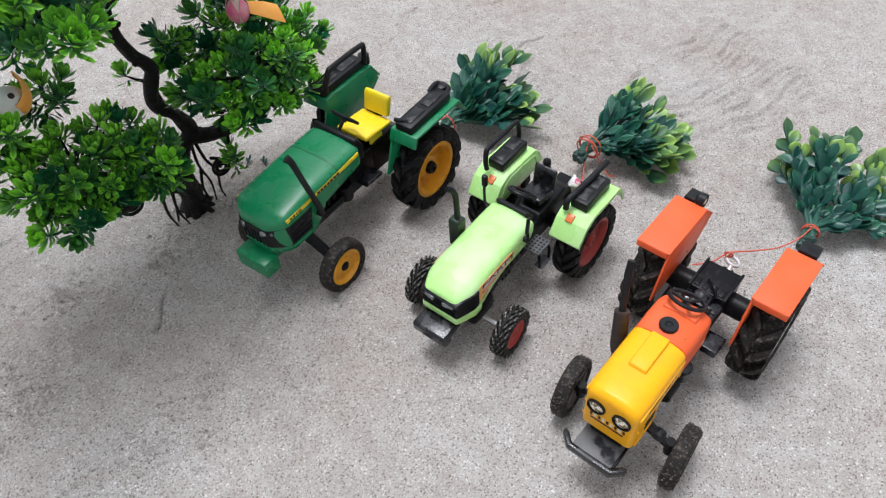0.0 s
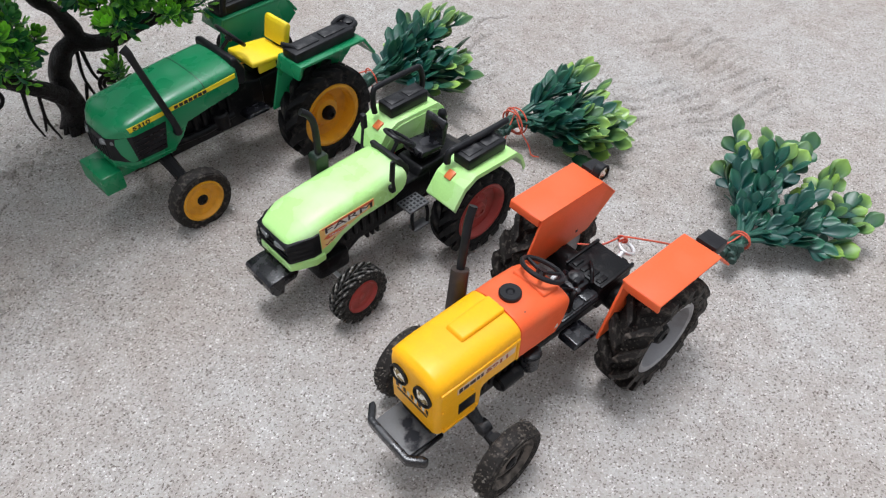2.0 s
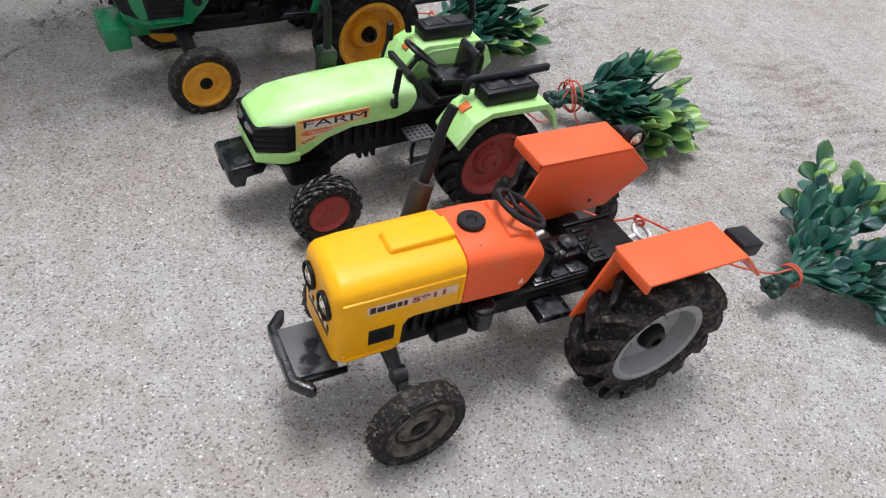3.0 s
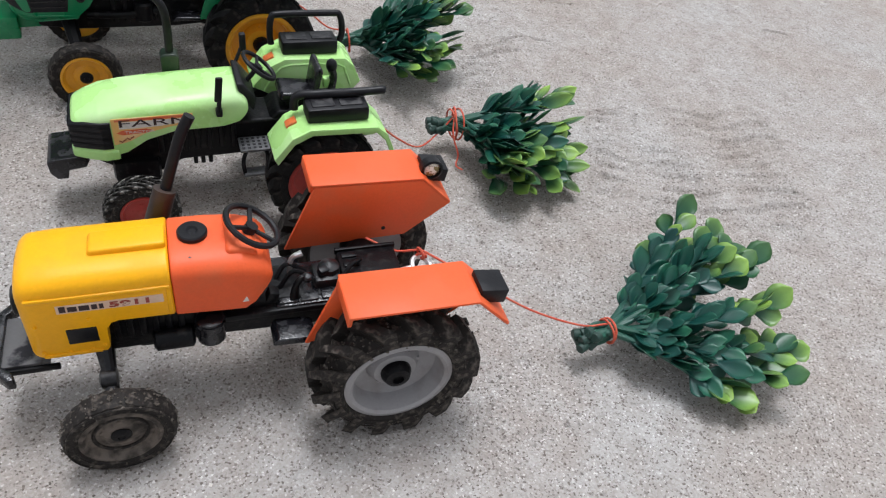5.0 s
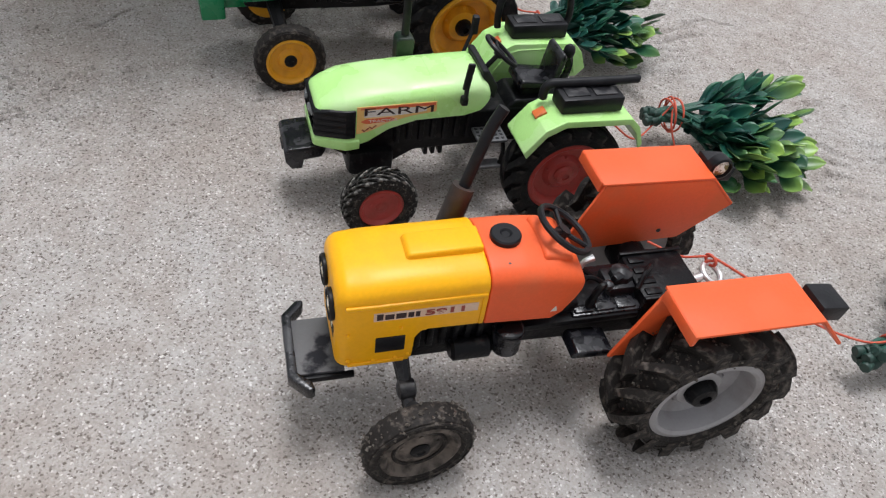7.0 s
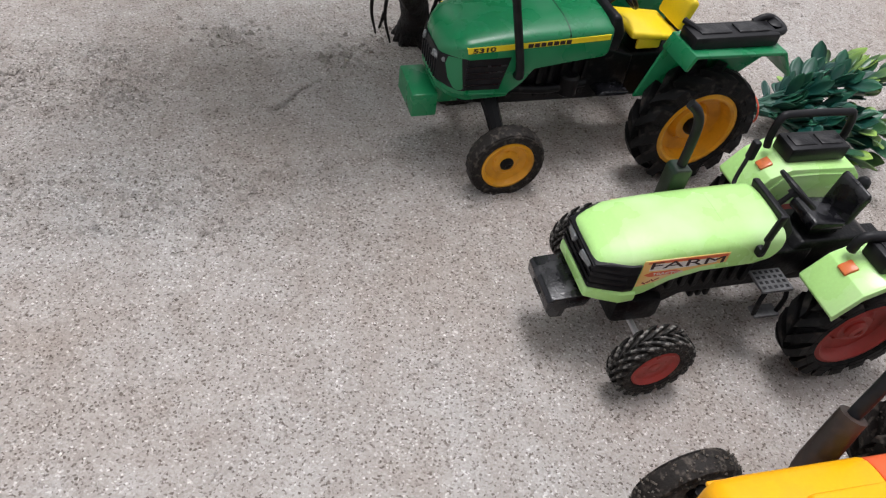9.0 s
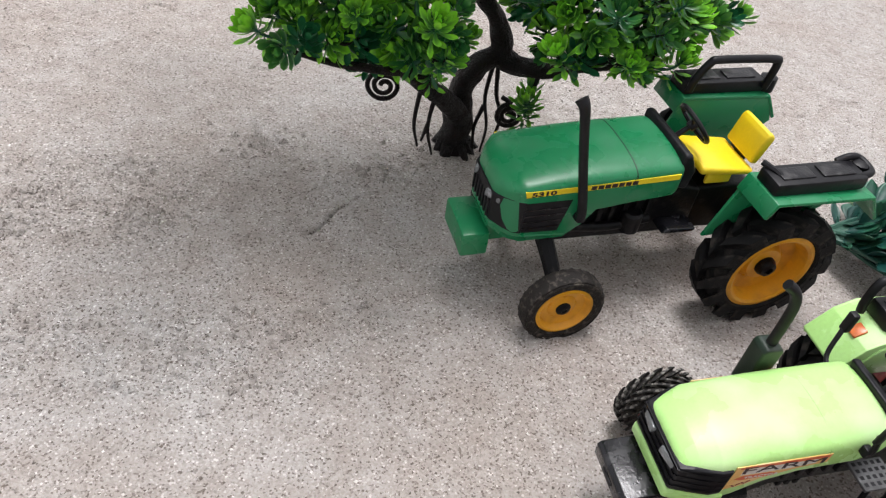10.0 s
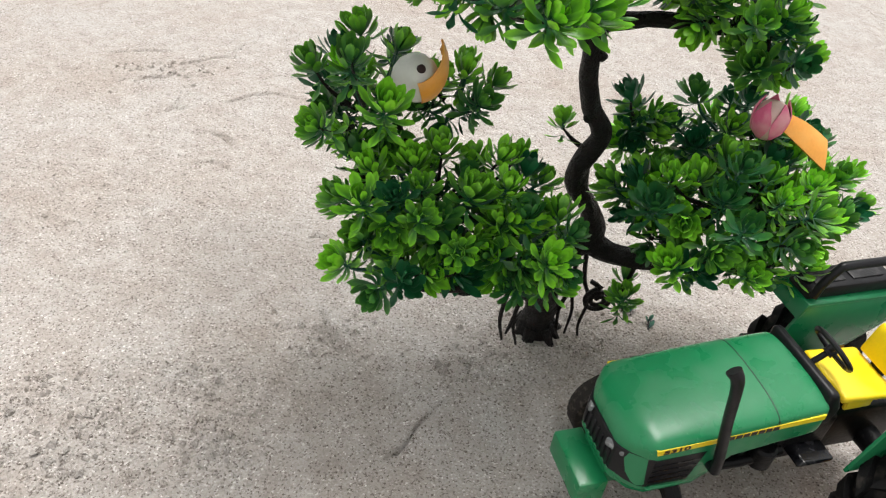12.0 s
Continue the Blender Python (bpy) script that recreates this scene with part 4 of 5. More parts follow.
        part("mudguard_flange", prism([(x * 1.0, z + 0.015) for x, z in arch] + [(x * 0.95, z - 0.3) for x, z in arch[::-1]], *sorted((s * 4.18, s * 4.3)), 0.04, segs=2), M_LIME, g)
        part("panel_frame", tube([(x * 0.8 - 0.1, s * 2.09, z * 0.93 + 0.1) for x, z in arch], 0.06, None, 6, 2), M_LIME, g)
        top = 7.6
        if s < 0:
            part("grab_bar", tube([(-2.15, -2.5, 6.0), (-2.12, -2.52, 6.5), (-1.9, -2.56, 6.72), (-1.3, -2.65, 6.78), (1.0, -2.8, 6.86), (1.85, -2.85, 6.92), (2.0, -2.85, 6.9)], 0.2, None, 10), M_BLACKCLEAN, bx)
        else:
            part("grab_bar", tube([(-2.15, s * 3.55, 6.05), (-2.2, s * 3.6, 6.6), (-2.1, s * 3.62, top - 0.15), (-1.6, s * 3.65, top), (0.9, s * 3.65, top), (1.4, s * 3.62, top - 0.12), (1.55, s * 3.58, 6.6), (1.4, s * 3.5, 6.1)], 0.17, None, 10), M_BLACKCLEAN, bx)
        part("footplate", box(-4.6, -3.2, *sorted((s * 1.1, s * 2.25)), 3.55, 3.68, 0.03), M_MESHGREY, T, "perforated dark footplate")
        for i in range(5):
            for k in range(4):
                part("hole", box(-4.5 + 0.26 * i, -4.36 + 0.26 * i, *sorted((s * (1.2 + 0.26 * k), s * (1.34 + 0.26 * k))), 3.67, 3.69, 0), M_BLACKCLEAN, T) if s < 0 else None
        part("step", box(-4.5, -3.4, *sorted((s * 1.9, s * 2.5)), 2.3, 2.45, 0.04), M_MESHGREY, T, "hanging step")
        part("step_hanger", tube([(-4.45, s * 2.3, 2.35), (-4.5, s * 2.25, 3.1), (-4.3, s * 2.1, 3.6)], 0.1, None, 8), M_BLACK, T)
        part("step_hanger", tube([(-3.45, s * 2.3, 2.35), (-3.35, s * 2.25, 3.1), (-3.4, s * 2.1, 3.6)], 0.1, None, 8), M_BLACK, T)
        wheel(T, -0.9, s * 3.42, 2.72, 1.6, 1.78, 17, 0.34, M_TYRE, M_RIM_RED, M_RIM_RED, s, name="rear_wheel", dish=0.42)
        wheel(T, -9.25, s * 3.35, 1.68, 0.95, 0.98, 17, 0.2, M_TYRE_MUDDY, M_RIM_RED, M_RIM_RED, s, turn=4, name="front_wheel", dish=0.12, lug_w=0.17, bar_mat=M_TREAD_DUSTY, mud=120)
    part("mirror_arm", tube([(-5.4, -1.5, 5.65), (-5.45, -1.85, 5.6), (-5.4, -1.9, 5.9), (-5.35, -1.75, 6.4)], 0.1, None, 8), M_BLACKCLEAN, T)
    part("mirror", box(-5.52, -5.2, -1.9, -1.74, 6.15, 7.4, 0.07, turn=(0, 6, 0)), M_BLACKCLEAN, T, "black side mirror")
    part("mirror_base", box(-5.55, -5.25, -1.95, -1.6, 5.4, 5.8, 0.08), M_BLACKCLEAN, T)
    part("mirror_arm", tube([(-4.5, 1.45, 5.4), (-4.3, 2.1, 5.5), (-3.8, 2.55, 6.4)], 0.09, None, 8), M_BLACKCLEAN, T)
    part("mirror", box(-3.85, -3.55, 2.4, 2.75, 6.3, 7.2, 0.08), M_BLACKCLEAN, T, "black side mirror")
    part("lever", tube([(0.2, 0.4, 4.6), (0.4, 0.45, 5.7), (0.3, 0.5, 6.2)], 0.2, None, 8), M_GLOSSBLACK, T)
    part("lever_knob", lathe([(0.1, -0.32), (0.24, -0.2), (0.28, 0.0), (0.24, 0.2), (0.1, 0.32)], 16, centre=(0.3, 0.5, 6.4), axis="z"), M_BLACKCLEAN, T, "black round knob")
    part("lever_block", box(-0.1, 0.3, 0.4, 0.8, 5.2, 5.7, 0.06), M_LIME, T)
    part("drawbar", box(1.2, 2.6, -0.3, 0.3, 2.7, 3.1, 0.08), M_BLACK, T)
    part("hitch_plate", prism([(0.8, 3.2), (2.5, 3.5), (2.5, 3.85), (0.8, 3.85)], -1.4, 0.7, 0.08), M_BLACK, T)
    ex = part("exhaust_muffler", prism([(-7.6, 4.4), (-6.85, 4.4), (-6.75, 6.5), (-6.9, 6.65), (-7.45, 6.65), (-7.6, 6.5)], 1.72, 2.5, 0.14), M_DKGREEN, T, "dark green exhaust muffler")
    part("exhaust_pipe", tube([(-7.15, 2.1, 6.5), (-7.12, 2.12, 7.6), (-7.15, 2.15, 8.5), (-7.35, 2.22, 9.05), (-7.7, 2.35, 9.35)], 0.19, None, 12), M_BLACKCLEAN, ex)
    return T


# ---- dark green tractor with yellow rims ----
def green_tractor():
    T = thing("toy_tractor", 0.3, 26.8, 0, "dark green toy tractor with yellow rims and yellow seat", "toy tractor", 10.5, "toy tractors in a row")
    hood = part("hood", cowl([(-12.55, 4.75, 6.3, 6.75, 1.1), (-12.2, 4.62, 6.6, 7.05, 1.62), (-11.8, 4.55, 6.85, 7.25, 2.0), (-11.5, 4.52, 6.92, 7.34, 2.11), (-10.4, 4.5, 7.0, 7.5, 2.12), (-9.3, 4.5, 7.08, 7.62, 2.12), (-8.7, 5.0, 7.12, 7.68, 2.12), (-8.2, 5.75, 7.15, 7.72, 2.12), (-6.7, 5.95, 7.24, 7.8, 2.1), (-4.7, 6.15, 7.34, 7.88, 2.06), (-4.45, 6.3, 7.3, 7.84, 2.0)],
                             (0.3, 0.12), 2.5, thin=0.5), M_GREEN, T, "glossy dark green hood")
    part("stripe", prism([(-11.55, 6.72), (-4.66, 7.06), (-4.66, 7.32), (-11.62, 7.0)], -2.125, 2.125, 0), M_STRIPE, hood, "yellow side stripe")
    part("seam", cowl([(-6.75, 7.3, 7.244, 7.806, 2.104), (-6.70, 7.3, 7.244, 7.808, 2.104)], (0.005, 0.005), 2.5), M_DKGREEN, hood)
    def snout(x, z):
        return float(np.interp(x, (-12.64, -12.2, -11.8, -11.45), (0.53, 0.78, 0.95, 1.0)))
    grille = part("grille", prism([(-12.64, 4.95), (-12.2, 4.85), (-11.8, 4.8), (-11.45, 4.8), (-11.45, 6.45), (-11.8, 6.45), (-12.2, 6.42), (-12.62, 6.3)], -2.16, 2.16, 0.05, segs=3, taper=snout), M_BLACKCLEAN, T, "black front grille")
    part("hood_lip", prism([(-12.6, 4.5), (-12.0, 4.3), (-11.4, 4.25), (-9.3, 4.3), (-9.2, 4.62), (-11.4, 4.72), (-12.1, 4.82), (-12.62, 4.9)], -2.1, 2.1, 0.12, segs=3, taper=snout), M_GREEN, hood)
    for k in range(7):
        y = -0.96 + 0.32 * k
        part("grille_slat", box(-12.7, -12.58, y - 0.06, y + 0.06, 4.98, 5.9, 0.02), M_BLACKCLEAN, grille)
    for s in (-1, 1):
        part("headlight", box(-12.62, -12.42, s * 1.05 - 0.42, s * 1.05 + 0.42, 5.92, 6.28, 0.09, turn=(0, 8, -s * 32)), M_LAMP_GREY, grille, "clear oblong headlight")
        o = s * 2.125
        lettering("5310", hood, M_PRINT, (-11.35 if s < 0 else -9.9, s * 2.135, 6.76 if s < 0 else 6.84), 0.22, turn=(90, -2.7 if s < 0 else 2.7, 0 if s < 0 else 180), squeeze=1.75)
        for k in range(7):
            x0 = -8.75 + 0.31 * k
            part("plain_bar", box(x0, x0 + 0.24, *sorted((o, o + 0.02 * s)), 6.89 + 0.0155 * k, 7.08 + 0.0155 * k, 0), M_PRINT, hood)
    part("side_grille", prism([(-11.54, 4.85), (-9.8, 4.8), (-9.45, 6.45), (-11.54, 6.4)], -2.135, 2.135, 0), M_BLACKCLEAN, grille)
    for k in range(4):
        part("side_slat", prism([(-11.5, 5.05 + 0.32 * k), (-9.85 + 0.08 * k, 5.05 + 0.32 * k), (-9.83 + 0.08 * k, 5.13 + 0.32 * k), (-11.5, 5.13 + 0.32 * k)], -2.155, 2.155, 0), M_GLOSSBLACK, grille)
    bump = part("front_weight", box(-13.65, -12.4, -1.3, 1.3, 2.95, 4.2, 0.1), M_GREEN, T, "green box-shaped front weight")
    part("weight_arm", box(-12.5, -11.2, -0.9, 0.9, 3.4, 4.4, 0.1), M_GREEN, bump)
    eng = part("engine", prism([(-11.4, 3.6), (-9.5, 3.3), (-4.2, 3.2), (-2.5, 3.3), (-2.5, 5.6), (-4.6, 6.2), (-11.4, 5.6)], -1.25, 1.25, 0.15), M_BLACK, T, "black engine block")
    for k in range(5):
        part("engine_rib", box(-7.6 + 0.6 * k, -7.3 + 0.6 * k, -1.45, 1.45, 3.7, 5.6, 0.07), M_BLACK, eng)
    part("engine_pipe", tube([(-8.9, -1.45, 4.3), (-7.0, -1.55, 4.2), (-5.0, -1.5, 4.4)], 0.22, None, 10), M_BLACK, eng)
    part("engine_canister", lathe([(0.4, -0.55), (0.52, -0.45), (0.52, 0.45), (0.4, 0.55)], 18, centre=(-5.9, -1.5, 4.4), axis="z"), M_BLACK, eng)
    part("gearbox", prism([(-2.8, 3.1), (1.2, 2.9), (1.5, 4.6), (0.2, 5.6), (-2.8, 5.6)], -1.1, 1.1, 0.2), M_BLACK, T)
    part("rear_axle", tube([(0.0, -3.5, 3.5), (0.0, 3.5, 3.5)], 0.55, None, 14), M_BLACK, T)
    for s in (-1, 1):
        part("front_axle_arm", tube([(-9.9, s * 0.9, 4.0), (-9.75, s * 2.0, 3.2), (-9.6, s * 3.4, 2.05)], [0.45, 0.38, 0.34], None, 8), M_BLACK, T)
        part("footrest", prism([(-4.5, 3.95), (-2.9, 3.9), (-2.7, 4.08), (-4.2, 4.2)], *sorted((s * 1.2, s * 2.2)), 0.08), M_GLOSSBLACK, T)
        g = part("mudguard", prism([(-3.05, 4.4), (1.6, 4.6), (3.6, 6.2), (2.9, 7.6), (-1.95, 7.72)], *sorted((s * 2.85, s * 3.02)), 0.05, segs=2), M_GREEN, T, "dark green mudguard")
        part("mudguard_top", prism([(-2.3, 7.0), (-2.0, 7.78), (2.92, 7.68), (3.75, 6.4), (3.6, 6.3), (2.82, 7.5), (-1.86, 7.6), (-2.12, 6.98)], *sorted((s * 2.82, s * 5.0)), 0.05, segs=2), M_GREEN, g)
        bx = part("tool_box", box(-1.9, 2.6, *sorted((s * 3.15, s * 4.5)), 7.72, 8.35, 0.12), M_BLACKCLEAN, g, "black fender tool box")
        for x0 in (-1.5, 0.5):
            part("lid_panel", box(x0, x0 + 1.6, *sorted((s * 3.45, s * 4.2)), 8.34, 8.42, 0.04), M_DUSTY, bx)
        if s > 0:
            part("grab_bar", tube([(-1.7, 3.1, 8.0), (-1.55, 3.1, 8.7), (-1.1, 3.1, 9.45), (-0.6, 3.1, 9.6), (2.3, 3.1, 9.55), (2.65, 3.1, 9.3), (2.6, 3.1, 8.6), (2.5, 3.1, 8.0)], 0.2, None, 10), M_BLACKCLEAN, bx)
        else:
            part("grab_bar", tube([(2.0, -3.1, 8.2), (2.5, -3.15, 8.45), (2.95, -3.2, 8.4), (3.1, -3.7, 8.3), (2.95, -4.1, 8.25), (2.2, -4.2, 8.2)], 0.17, None, 10), M_BLACKCLEAN, bx)
            part("grab_bar", tube([(-1.8, -3.05, 8.45), (-1.4, -3.9, 8.3), (-1.7, -4.4, 7.9)], 0.14, None, 8), M_BLACKCLEAN, bx)
        part("tail_lamp", lathe([(0.2, -0.45), (0.42, -0.35), (0.42, 0.35), (0.2, 0.45)], 16, centre=(2.95, s * 3.5, 8.0), axis="z"), M_BLACKCLEAN, g)
        wheel(T, 0.15, s * 3.85, 3.2, 1.75, 2.1, 14, 0.42, M_TYRE, M_RIM_YELLOW, M_BLACK, s, name="rear_wheel", dish=0.75, lug_w=0.42, hub_r=0.42)
        wheel(T, -9.5, s * 3.75, 1.98, 0.95, 1.3, 24, 0.06, M_TYRE_MUDDY, M_RIM_YELLOW, M_BLACK, s, name="front_wheel", dish=0.26, lug_w=0.14, z=1.8)
    part("dashboard", prism([(-4.6, 6.4), (-3.9, 6.2), (-3.75, 7.2), (-4.2, 8.08), (-4.62, 8.1)], -1.9, 1.9, 0.18), M_BLACKCLEAN, T, "black dashboard")
    steering_wheel(T, (-3.25, 0.0, 8.35), (0.78, 0, 0.62), 0.95, M_BLACKCLEAN)
    seat = group_part("driver_seat", T, label="bright yellow driver seat")
    part("cushion", prism([(-3.0, 6.5), (-0.3, 6.25), (-0.15, 6.55), (-2.95, 6.9)], -1.35, 1.32, 0.16), M_SEAT_YELLOW, seat)
    part("backrest", prism([(-0.4, 6.75), (0.0, 6.65), (0.42, 8.05), (0.12, 8.3), (-0.1, 8.1)], -1.1, 1.02, 0.18), M_SEAT_YELLOW, seat)
    part("seat_side", box(-2.5, -1.2, -1.25, -1.05, 5.9, 6.5, 0.08), M_SEAT_YELLOW, seat)
    part("pedestal", box(-2.0, -0.6, -0.6, 0.6, 5.4, 6.4, 0.1), M_BLACK, seat)
    part("seat_bracket", box(-0.3, 0.05, -0.3, 0.3, 6.2, 7.0, 0.06), M_BLACK, seat)
    ex = part("exhaust_tube", tube([(-9.05, -2.45, 5.6), (-9.2, -2.5, 6.5), (-9.85, -2.62, 8.9), (-10.35, -2.78, 10.7), (-10.5, -2.72, 11.35), (-10.62, -2.55, 11.6)], [0.22, 0.2, 0.19, 0.19, 0.22, 0.27], None, 12), M_BLACKCLEAN, T, "tall black exhaust stack")
    part("exhaust_foot", tube([(-8.9, -1.2, 5.3), (-9.05, -2.45, 5.65)], 0.22, None, 10), M_BLACKCLEAN, ex)
    part("drawbar", box(1.2, 3.0, -0.3, 0.3, 3.0, 3.4, 0.08), M_BLACK, T)
    part("hitch_pin", tube([(2.6, 0, 2.9), (2.6, 0, 4.2)], 0.12, None, 8), M_STEEL, T)
    return T


orange_tractor()
lime_tractor()
green_tractor()

# ---- leaves ----
def leaf_mesh(name, length, width, fold, curl, mat, point=1.0, seed=0):
    """One plastic leaf along +x, thick enough to catch light at its rim, with a folded midrib. tip runs 0 to 1 along it."""
    steps = 7
    verts, tips, faces = [], [], []
    for i in range(steps + 1):
        t = i / steps
        w = width / 2 * (math.sin(math.pi * min(1, t ** (0.85 * point))) ** 0.75) if 0 < i < steps else width * 0.07
        x, z = length * t, curl * length * t * t
        for s in (-1, -0.5, 0, 0.5, 1):
            verts.append((x - abs(s) * 0.02 * length, s * w, z + fold * abs(s) * w))
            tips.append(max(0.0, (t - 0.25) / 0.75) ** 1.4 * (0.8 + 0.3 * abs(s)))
    top = len(verts)
    for i in range(top):
        x, y, z = verts[i]
        verts.append((x, y, z - 0.035 * width))
        tips.append(tips[i])
    for i in range(steps):
        for k in range(4):
            a, b = i * 5 + k, (i + 1) * 5 + k
            faces.append((a, b, b + 1, a + 1))
            faces.append((a + top, a + 1 + top, b + 1 + top, b + top))
        for k in (0, 4):
            a, b = i * 5 + k, (i + 1) * 5 + k
            faces.append((a, b, b + top, a + top))
    me = bpy.data.meshes.new(name)
    me.from_pydata([[c * CM for c in v] for v in verts], [], faces)
    me.attributes.new("tip", "FLOAT", "POINT").data.foreach_set("value", tips)
    me.materials.append(mat)
    me.shade_smooth()
    return me


def rosette_mesh(name, rings, mat, rng):
    """A cup of pointed leaves round one twig end, opening along +z. rings: (leaves, length, width, angle up from flat)."""
    verts, tips, faces = [], [], []
    for count, length, width, rise, foot in rings:
        for k in range(count):
            g = 2 * math.pi * (k + rng.random() * 0.5) / count
            up = radians(rise + rng.uniform(-14, 14))
            ln, wd = length * rng.uniform(0.8, 1.15), width * rng.uniform(0.85, 1.15)
            base = len(verts)
            for i, (t, w) in enumerate(((0, 0.18), (0.35, 0.5), (0.66, 1.0), (0.85, 0.74), (1.0, 0.05))):
                bend = up - 0.42 + 0.55 * t
                r, z = 0.08 + ln * t * math.cos(bend), foot + ln * t * math.sin(bend)
                for s in (-1, 0, 1):
                    y = s * w * wd / 2
                    lift = abs(s) * w * wd * 0.24
                    verts.append((r * math.cos(g) - y * math.sin(g), r * math.sin(g) + y * math.cos(g), z + lift))
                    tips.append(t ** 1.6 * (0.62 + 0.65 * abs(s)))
            for i in range(4):
                for s in range(2):
                    a, b = base + i * 3 + s, base + (i + 1) * 3 + s
                    faces.append((a, b, b + 1, a + 1))
    me = bpy.data.meshes.new(name)
    me.from_pydata([[c * CM for c in v] for v in verts], [], faces)
    me.attributes.new("tip", "FLOAT", "POINT").data.foreach_set("value", tips)
    me.materials.append(mat)
    me.shade_smooth()
    return me


def aim(p, d, roll=0.0, size=1.0, axis="X"):
    q = Vector(d).to_track_quat(axis, "Z" if axis == "X" else "Y")
    return Matrix.Translation(Vector(p) * CM) @ q.to_matrix().to_4x4() @ Matrix.Rotation(roll, 4, axis) @ Matrix.Scale(size, 4)


# ---- leaf bundles that lie behind the tractors ----
def leaf_set(mat, sizes):
    return [leaf_mesh("leaf", *q[:4], mat, q[4]) for q in sizes]


LONG_SIZES = ((1.8, 1.02, 0.22, 0.08, 2.0), (2.2, 0.88, 0.3, 0.16, 1.9), (1.45, 0.9, 0.18, -0.12, 2.1), (1.2, 0.6, 0.3, 0.05, 1.7))
ROUND_SIZES = ((1.45, 1.12, 0.14, 0.06, 2.3), (1.6, 1.05, 0.2, 0.14, 2.1), (1.25, 1.0, 0.12, -0.1, 2.4), (1.2, 0.66, 0.3, 0.05, 1.7))
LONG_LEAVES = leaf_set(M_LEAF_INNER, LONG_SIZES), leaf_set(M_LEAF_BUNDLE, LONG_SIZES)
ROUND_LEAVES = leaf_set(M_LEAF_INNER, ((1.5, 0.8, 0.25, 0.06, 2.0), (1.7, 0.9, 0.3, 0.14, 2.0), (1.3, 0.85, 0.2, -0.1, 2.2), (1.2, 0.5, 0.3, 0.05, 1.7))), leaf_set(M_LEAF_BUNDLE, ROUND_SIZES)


def leaf_bundle(tie, sprays, label, seed, cut, narrow=1.0, bare=0.38, leaves=LONG_LEAVES, pale=0.8):
    """Plastic twigs tied at one end. sprays: (length, heading in degrees, height of the tip)."""
    rng = random.Random(seed)
    B = thing("leaf_bundle", tie[0], tie[1], 0, label, "leaf bundle", group="leaf bundles behind the tractors")
    for n, (length, head, rise) in enumerate(sprays):
        a = radians(head)
        d = Vector((math.cos(a), math.sin(a), 0))
        out = Vector((-d.y, d.x, 0)) * rng.uniform(-0.6, 0.6)
        start = Vector((-rng.uniform(0.9, 1.5) * math.cos(radians(cut)), -rng.uniform(0.9, 1.5) * math.sin(radians(cut)), 0)) + Vector((rng.uniform(-0.25, 0.25), rng.uniform(-0.25, 0.25), tie[2] + rng.uniform(-0.35, 0.35)))
        knot = Vector((rng.uniform(-0.24, 0.24), rng.uniform(-0.24, 0.24), tie[2] + rng.uniform(-0.26, 0.26)))
        mid = d * length * 0.5 + out + Vector((0, 0, tie[2] * 0.6 + rise * 0.55))
        tip = d * length + out * 0.6 + Vector((0, 0, max(0.4, rise)))
        pts = smooth_path([start, knot, mid, tip], 6)
        stem = part("twig", tube([start, knot, mid, tip], [0.2, 0.16, 0.12, 0.07], None, 7, 6), M_STEM, B)
        part("cut_end", lathe([(0.21, 0), (0.23, 0.1), (0.23, 0.35), (0.2, 0.4)], 10, axis="z"), M_CUT, stem).matrix_local = aim(start, start - knot, 0, 1, "Z") @ pose(0, 0, -0.002)
        count = int(8 + length * (1.0 if leaves is LONG_LEAVES else 1.05))
        for k in range(count):
            t = bare + (1 - bare) * (k + rng.random() * 0.6) / count
            t = min(t, 1.0)
            i = min(len(pts) - 2, int(t * (len(pts) - 1)))
            p = pts[i].lerp(pts[i + 1], t * (len(pts) - 1) - i)
            fwd = (pts[i + 1] - pts[i]).normalized()
            g = k * 2.4 + rng.uniform(-0.6, 0.6)
            sidev = fwd.cross(Vector((0, 0, 1))).normalized()
            upv = sidev.cross(fwd)
            away = sidev * math.cos(g) + upv * abs(math.sin(g)) * 0.9
            dirn = fwd * (1.15 if t > 0.85 else 0.8) + away * rng.uniform(0.35, 0.85)
            if p.z + dirn.z * 1.5 < 0.25:
                dirn.z = abs(dirn.z) + 0.1
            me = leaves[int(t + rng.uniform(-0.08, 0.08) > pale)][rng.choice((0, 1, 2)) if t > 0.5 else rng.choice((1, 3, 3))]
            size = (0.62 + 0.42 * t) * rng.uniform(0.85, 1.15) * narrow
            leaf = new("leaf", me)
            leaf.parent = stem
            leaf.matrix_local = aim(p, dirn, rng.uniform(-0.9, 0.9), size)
    return B


def fan(rng, n, heads, lengths, rises):
    return [(rng.uniform(*lengths) * (1.0 - 0.12 * abs(2 * i / (n - 1) - 1)), heads[0] + (heads[1] - heads[0]) * i / (n - 1) + rng.uniform(-5, 5), rng.uniform(*rises)) for i in range(n)]


rb = random.Random(5)
leaf_bundle((15.25, 0.75, 1.35), [(7.4, 44, 3.0), (6.4, 49, 1.2), (7.0, 38, 1.8), (7.0, 32, 3.2), (6.8, 28, 1.6), (7.0, 22, 3.4), (7.0, 15, 2.4), (7.2, 10, 3.4), (6.8, 3, 1.6), (7.0, -2, 2.8), (7.2, -9, 1.2), (8.0, -15, 1.6), (7.2, -22, 0.9), (7.4, -28, 1.4), (6.0, -34, 0.7), (5.4, -42, 0.8), (6.0, 26, 0.9)],
            "dark green plastic leaf bundle with pale tips tied by red string", 11, 15, 1.0, 0.44, ROUND_LEAVES, 0.82)
